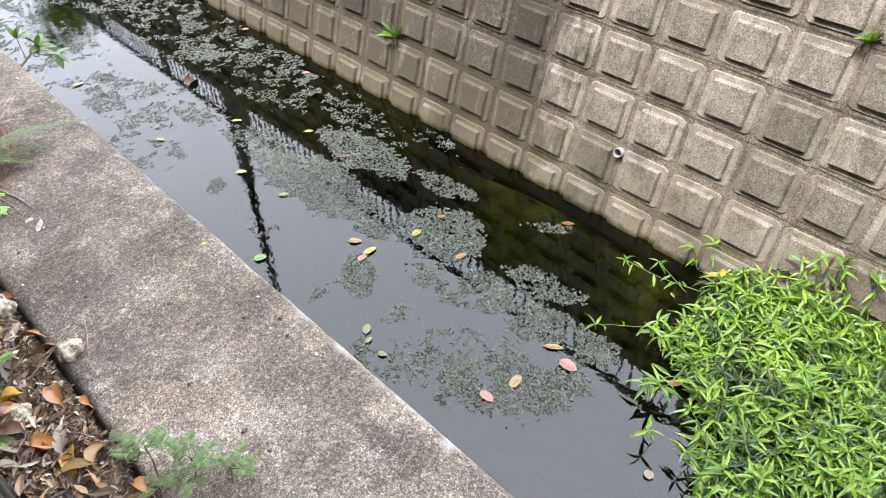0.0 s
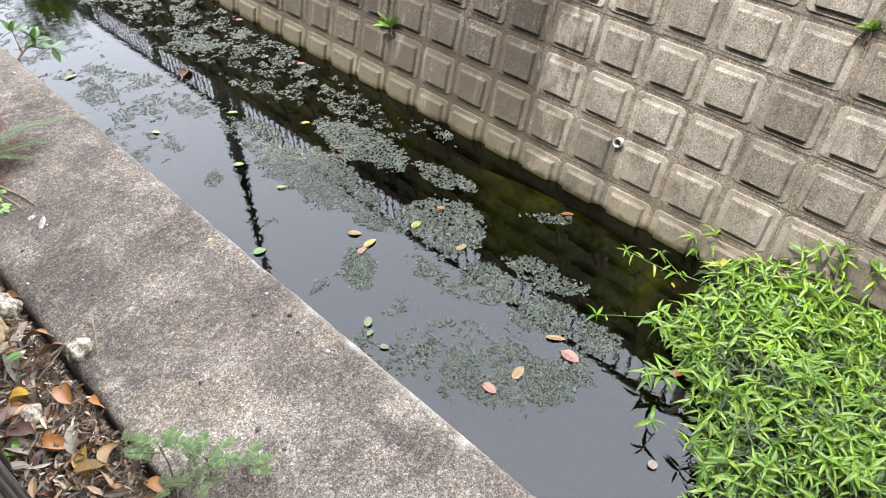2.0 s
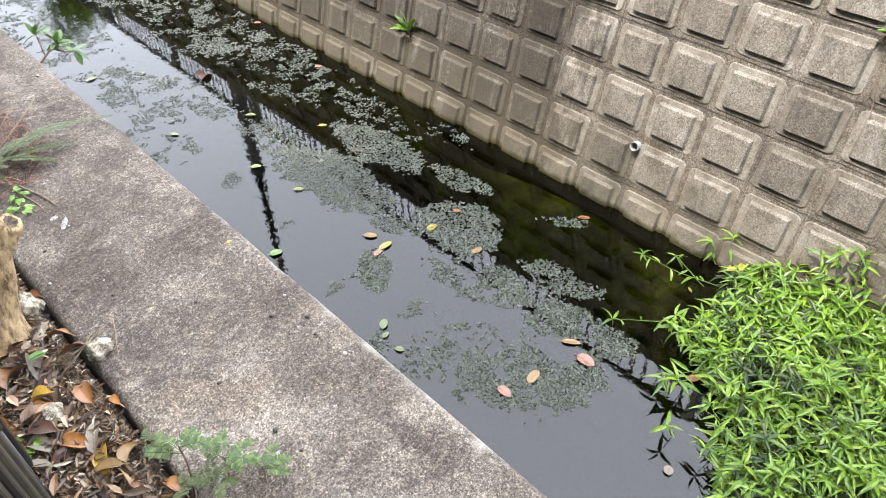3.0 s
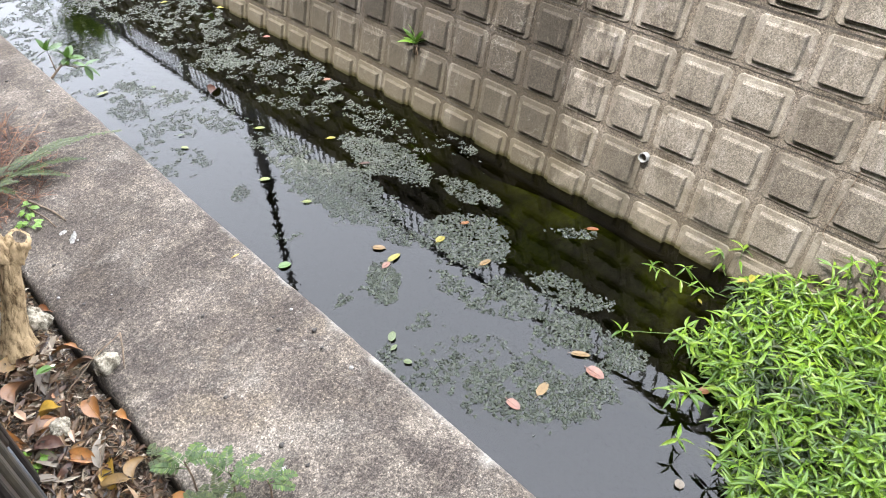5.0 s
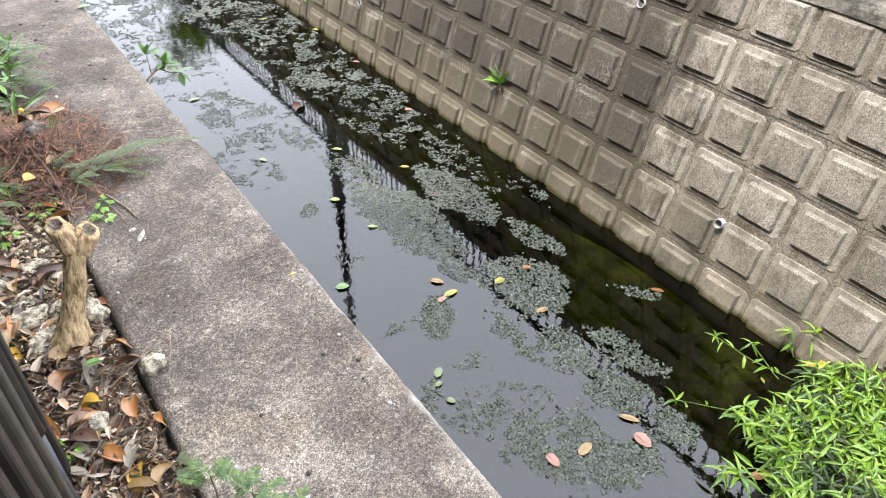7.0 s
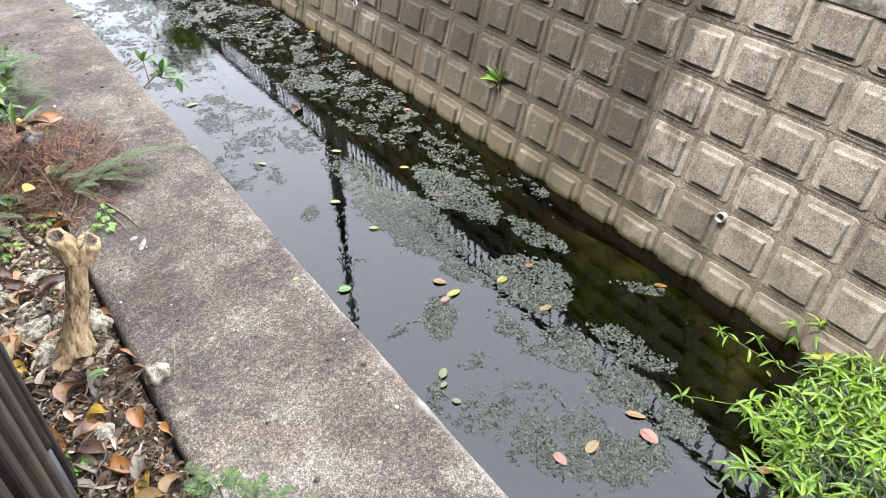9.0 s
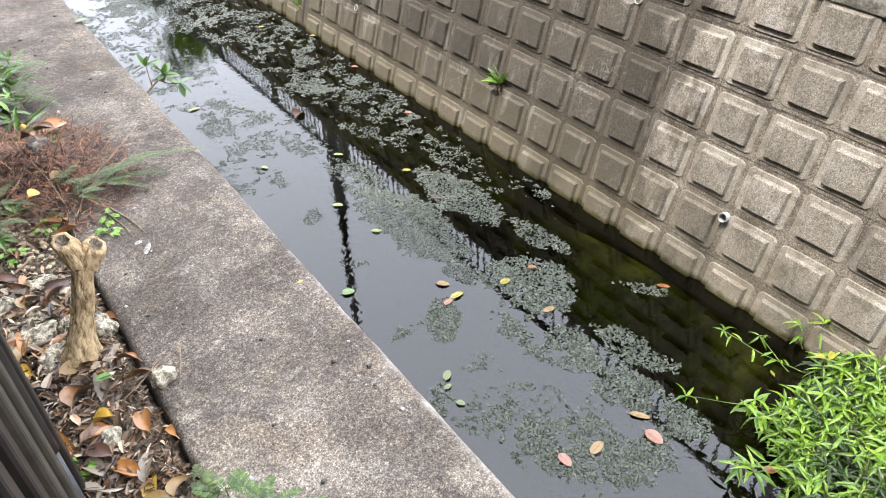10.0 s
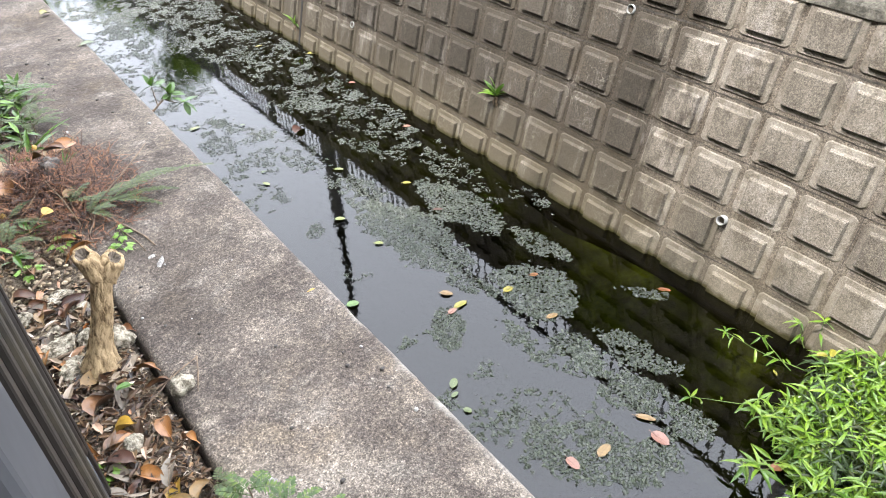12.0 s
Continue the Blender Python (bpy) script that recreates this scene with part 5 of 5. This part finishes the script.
def ledge_shoot():
    t = thing("ledge_shoot", Matrix.Translation((0.0, 8.69, 1.31)), "leafy green shoot growing out of the ledge side", "shoot")
    s = Soup()
    hub, left, right = (0.105, 0.005, 0.055), (0.06, 0.055, 0.085), (0.14, -0.05, 0.03)
    s.tube([(-0.02, 0, -0.02), (0.03, 0.002, 0.01), (0.07, 0.004, 0.035), hub], 0.005, 0.0032, 7)
    s.tube([(0.05, 0.003, 0.024), (0.055, 0.03, 0.05), left], 0.0026, 0.0016, 6)
    s.tube([(0.08, 0.004, 0.04), (0.11, -0.03, 0.03), right], 0.0026, 0.0016, 6)
    s.make("stem", M_TWIG, t, True)
    r = random.Random(3)
    for tip, n, low, high in ((hub, 11, -60, 85), (left, 6, -10, 80), (right, 6, -70, 20)):
        for i in range(n):
            s = Soup()
            L = r.uniform(0.048, 0.072)
            s.leaf(turn(*tip, i * 137.5 + r.uniform(-20, 20), r.uniform(low, high), r.uniform(-30, 30)), L, L * r.uniform(0.36, 0.46), r.uniform(0.05, 0.25), 0.12, 6, 0.8, base=0.08)
            s.make("leaf", M_SHOOT, t, True)
    return t


ledge_shoot()


def strap_plant(y, s0, size, seed, n=13, label="green strap-leaved plant rooted in a wall joint", droop=0.7, broad=0.11):
    r = random.Random(seed)
    base = on_wall(y, s0, FACE)
    t = thing("wall_plant", Matrix.Translation(base), label, "wall plant", "plants in the wall joints")
    for i in range(n):
        hd = 180 + r.uniform(-110, 110)
        s = Soup()
        L = size * r.uniform(0.6, 1.1)
        s.leaf(turn(0, 0, 0, hd, r.uniform(20, 88), r.uniform(-25, 25)), L, L * r.uniform(broad, broad * 1.45), r.uniform(0.05, droop), 0.2, 6, 0.95, r.uniform(-0.4, 0.4))
        s.make("leaf", M_LIME if i % 2 or "lime" in label else M_SHOOT, t, True)
    s = Soup()
    for i in range(7):
        a = r.uniform(-0.03, 0.03)
        s.tube([(0.01, a * 0.3, 0.01), (-0.016, a, -0.03), (-0.012, a * 1.4, -r.uniform(0.05, 0.11))], 0.0045, 0.0012, 5)
    s.make("roots", M_TWIG, t)
    return t


strap_plant(9.34, 0.43, 0.155, 61, 14, droop=0.6, broad=0.16)
strap_plant(6.64, 1.255, 0.085, 62, 10, "lime green leafy plant rooted in a wall joint", 0.3, 0.32)
strap_plant(12.2, 0.16, 0.13, 63, 9)


def drain_pipe(y, s0, length=0.036):
    m = WALL @ Matrix.Translation((-y, s0, 0))
    t = thing("drain_pipe", m, "short grey plastic weep pipe sticking out of the wall", "pipe", "weep pipes")
    s = Soup()
    n, ro, ri = 24, 0.0255, 0.021
    prof = [(ro, FACE - 0.03), (ro, FACE + length - 0.001), (ro - 0.001, FACE + length), (ri, FACE + length), (ri, FACE - 0.026)]
    verts = [(rr * math.cos(2 * math.pi * k / n), rr * math.sin(2 * math.pi * k / n), z) for rr, z in prof for k in range(n)]
    faces = [(i * n + k, i * n + (k + 1) % n, (i + 1) * n + (k + 1) % n, (i + 1) * n + k) for i in range(len(prof) - 1) for k in range(n)]
    s.add(verts, faces)
    s.make("tube", M_PVC, t, True)
    # near-black disc paints in the shade deep inside the pipe
    s = Soup()
    s.tube([(0, 0, FACE - 0.031), (0, 0, FACE - 0.024)], ri + 0.002, ri + 0.002, 20)
    s.make("hollow", M_DARK, t)
    return t


for y, s0, length in ((7.527, 0.392, 0.028), (8.455, 1.222, 0.008), (11.205, 0.42, 0.006)):
    drain_pipe(y, s0, length)

# movement joint and a thin root creeping down the blocks
bm = bmesh.new()
box(bm, -12.115, -0.4, FACE - 0.04, -12.08, S_TOP, FACE - 0.004, 0.004, 1)
joint = tagged(obj("movement_joint", bm, M_DARK), "dark filled movement joint running down the wall", "joint", kind="structure")
joint.matrix_world = WALL
root = Soup()
root.tube([on_wall(6.629, 1.265, FACE + 0.004), on_wall(6.6, 1.06, FACE + 0.004), on_wall(6.556, 0.88, FACE + 0.004), on_wall(6.565, 0.68, FACE + 0.004), on_wall(6.585, 0.48, FACE + 0.004), on_wall(6.59, 0.42, FACE + 0.004), on_wall(6.53, 0.365, FACE + 0.006), on_wall(6.5, 0.352, FACE + 0.03), on_wall(6.44, 0.345, 0.004)], 0.0022, 0.0012, 6)
tagged(root.make("thin_root", M_TWIG, None, True), "thin dark root creeping down between the blocks", "root")


# seeds and chips on the ledge
def crumb(x, y, size, dark, seed):
    s = Soup()
    s.pebble((0, 0, 0), size, 0.6, seed)
    if dark:
        s.pebble((size * 0.8, size * 0.3, -size * 0.1), size * 0.6, 0.6, seed + 1)
    ob = s.make("seed" if dark else "shell_chip", M_DROP if dark else M_CHIP, None, True)
    ob.scale = (0.75, 0.75, 0.75)
    ob.location = (x, y, LEDGE_TOP + size * 0.33)
    return tagged(ob, "small dark dried seed on the concrete ledge" if dark else "small white shell chip on the concrete ledge", "seed" if dark else "chip", "crumbs on the ledge")


for i, (x, y, size) in enumerate([(-0.207, 7.124, 0.006), (-0.331, 7.281, 0.006), (-0.108, 6.965, 0.007), (-0.053, 6.907, 0.008), (-0.071, 6.854, 0.006), (-0.271, 6.711, 0.008), (-0.289, 6.887, 0.006), (-0.386, 7.359, 0.006), (-0.095, 7.007, 0.004), (-0.383, 7.546, 0.006), (-0.09, 9.57, 0.01), (-0.275, 9.367, 0.01), (-0.258, 9.158, 0.008), (-0.341, 9.233, 0.01), (-0.141, 8.788, 0.008), (-0.127, 8.636, 0.008), (-0.25, 9.0, 0.006), (-0.2, 9.3, 0.007), (-0.31, 9.3, 0.007), (-0.26, 6.64, 0.006)]):
    crumb(x, y, size, True, i)
for i, (x, y, size) in enumerate([(-0.052, 6.997, 0.006), (-0.06, 6.765, 0.008), (-0.324, 7.344, 0.003), (-0.42, 7.423, 0.006), (-0.308, 8.58, 0.012), (-0.051, 8.45, 0.01), (-0.3, 7.6, 0.004), (-0.15, 7.5, 0.003)]):
    crumb(x, y, size, False, 40 + i)
fallen_leaf(-0.052, 9.978, LEDGE_TOP + 0.012, 30, 0.05, 0.045, "yellow", "yellow fallen leaf lying on the concrete ledge", "leaves on the ledge", 0.2)
fallen_leaf(-0.044, 7.247, LEDGE_TOP + 0.002, 10, 0.02, 0.006, "gold", "tiny yellow leaf scrap on the concrete ledge", "leaves on the ledge", 0.1)
fallen_leaf(0.0, 9.43, LEDGE_TOP + 0.002, 20, 0.07, 0.035, "lime", "pale lime green leaf on the ledge edge", "leaves on the ledge", 0.1)


def dropping(x, y, length, width, heading, seed):
    """A thin dried splash with a ragged outline."""
    s = Soup()
    n = 22
    rim = []
    for k in range(n):
        a = 2 * math.pi * k / n
        q = 1 + 0.55 * noise.noise(Vector((math.cos(a) * 2.2, math.sin(a) * 2.2, seed * 3.7)))
        rim.append((math.cos(a) * length * q, math.sin(a) * width * q))
    s.add([(0, 0, 0.0012)] + [(u * 0.7, v * 0.7, 0.001) for u, v in rim] + [(u, v, -0.002) for u, v in rim], [(0, k + 1, (k + 1) % n + 1) for k in range(n)] + [(k + 1, k + 1 + n, (k + 1) % n + 1 + n, (k + 1) % n + 1) for k in range(n)])
    ob = s.make("bird_dropping", M_SPLASH, None, True)
    ob.matrix_world = turn(x, y, LEDGE_TOP + 0.0004, heading)
    return tagged(ob, "dried white bird dropping on the concrete ledge", "dropping", "droppings on the ledge")


for i, (x, y, a, b, hd) in enumerate([(-0.302, 6.666, 0.016, 0.006, 10), (-0.377, 6.80, 0.014, 0.007, -40), (-0.395, 6.70, 0.018, 0.004, 40), (-0.305, 7.62, 0.03, 0.008, 60), (-0.315, 7.66, 0.012, 0.008, 20)]):
    dropping(x, y, a, b, hd, i)

# ---- the blocks of the wall ----
variants = [block_mesh(i) for i in range(6)]
r = random.Random(77)
rest = Soup()
for col in range(-56, 18):
    for row in range(6):
        u, s = -(7.7756 - PITCH * col - 0.10 + (0.12 if col < -14 else 0.0)), FIRST_ROW + RISE * row
        m = WALL @ Matrix.Translation((u + r.uniform(-0.002, 0.002), s + r.uniform(-0.002, 0.002), r.uniform(-0.003, 0.002))) @ Matrix.Rotation(radians(r.uniform(-0.5, 0.5)), 4, "Z") @ Matrix.Rotation(radians(r.uniform(-0.4, 0.4)), 4, "X")
        me = variants[r.randrange(6)]
        if -30 <= col <= 12:
            b = new("block", me)
            b.parent = wall_right
            b.matrix_world = m
        else:
            rest.add([m @ v.co for v in me.vertices], [tuple(p.vertices) for p in me.polygons])
tagged(rest.make("block_rows", M_BLOCK, wall_right), kind="stuff")
joint_cracks()
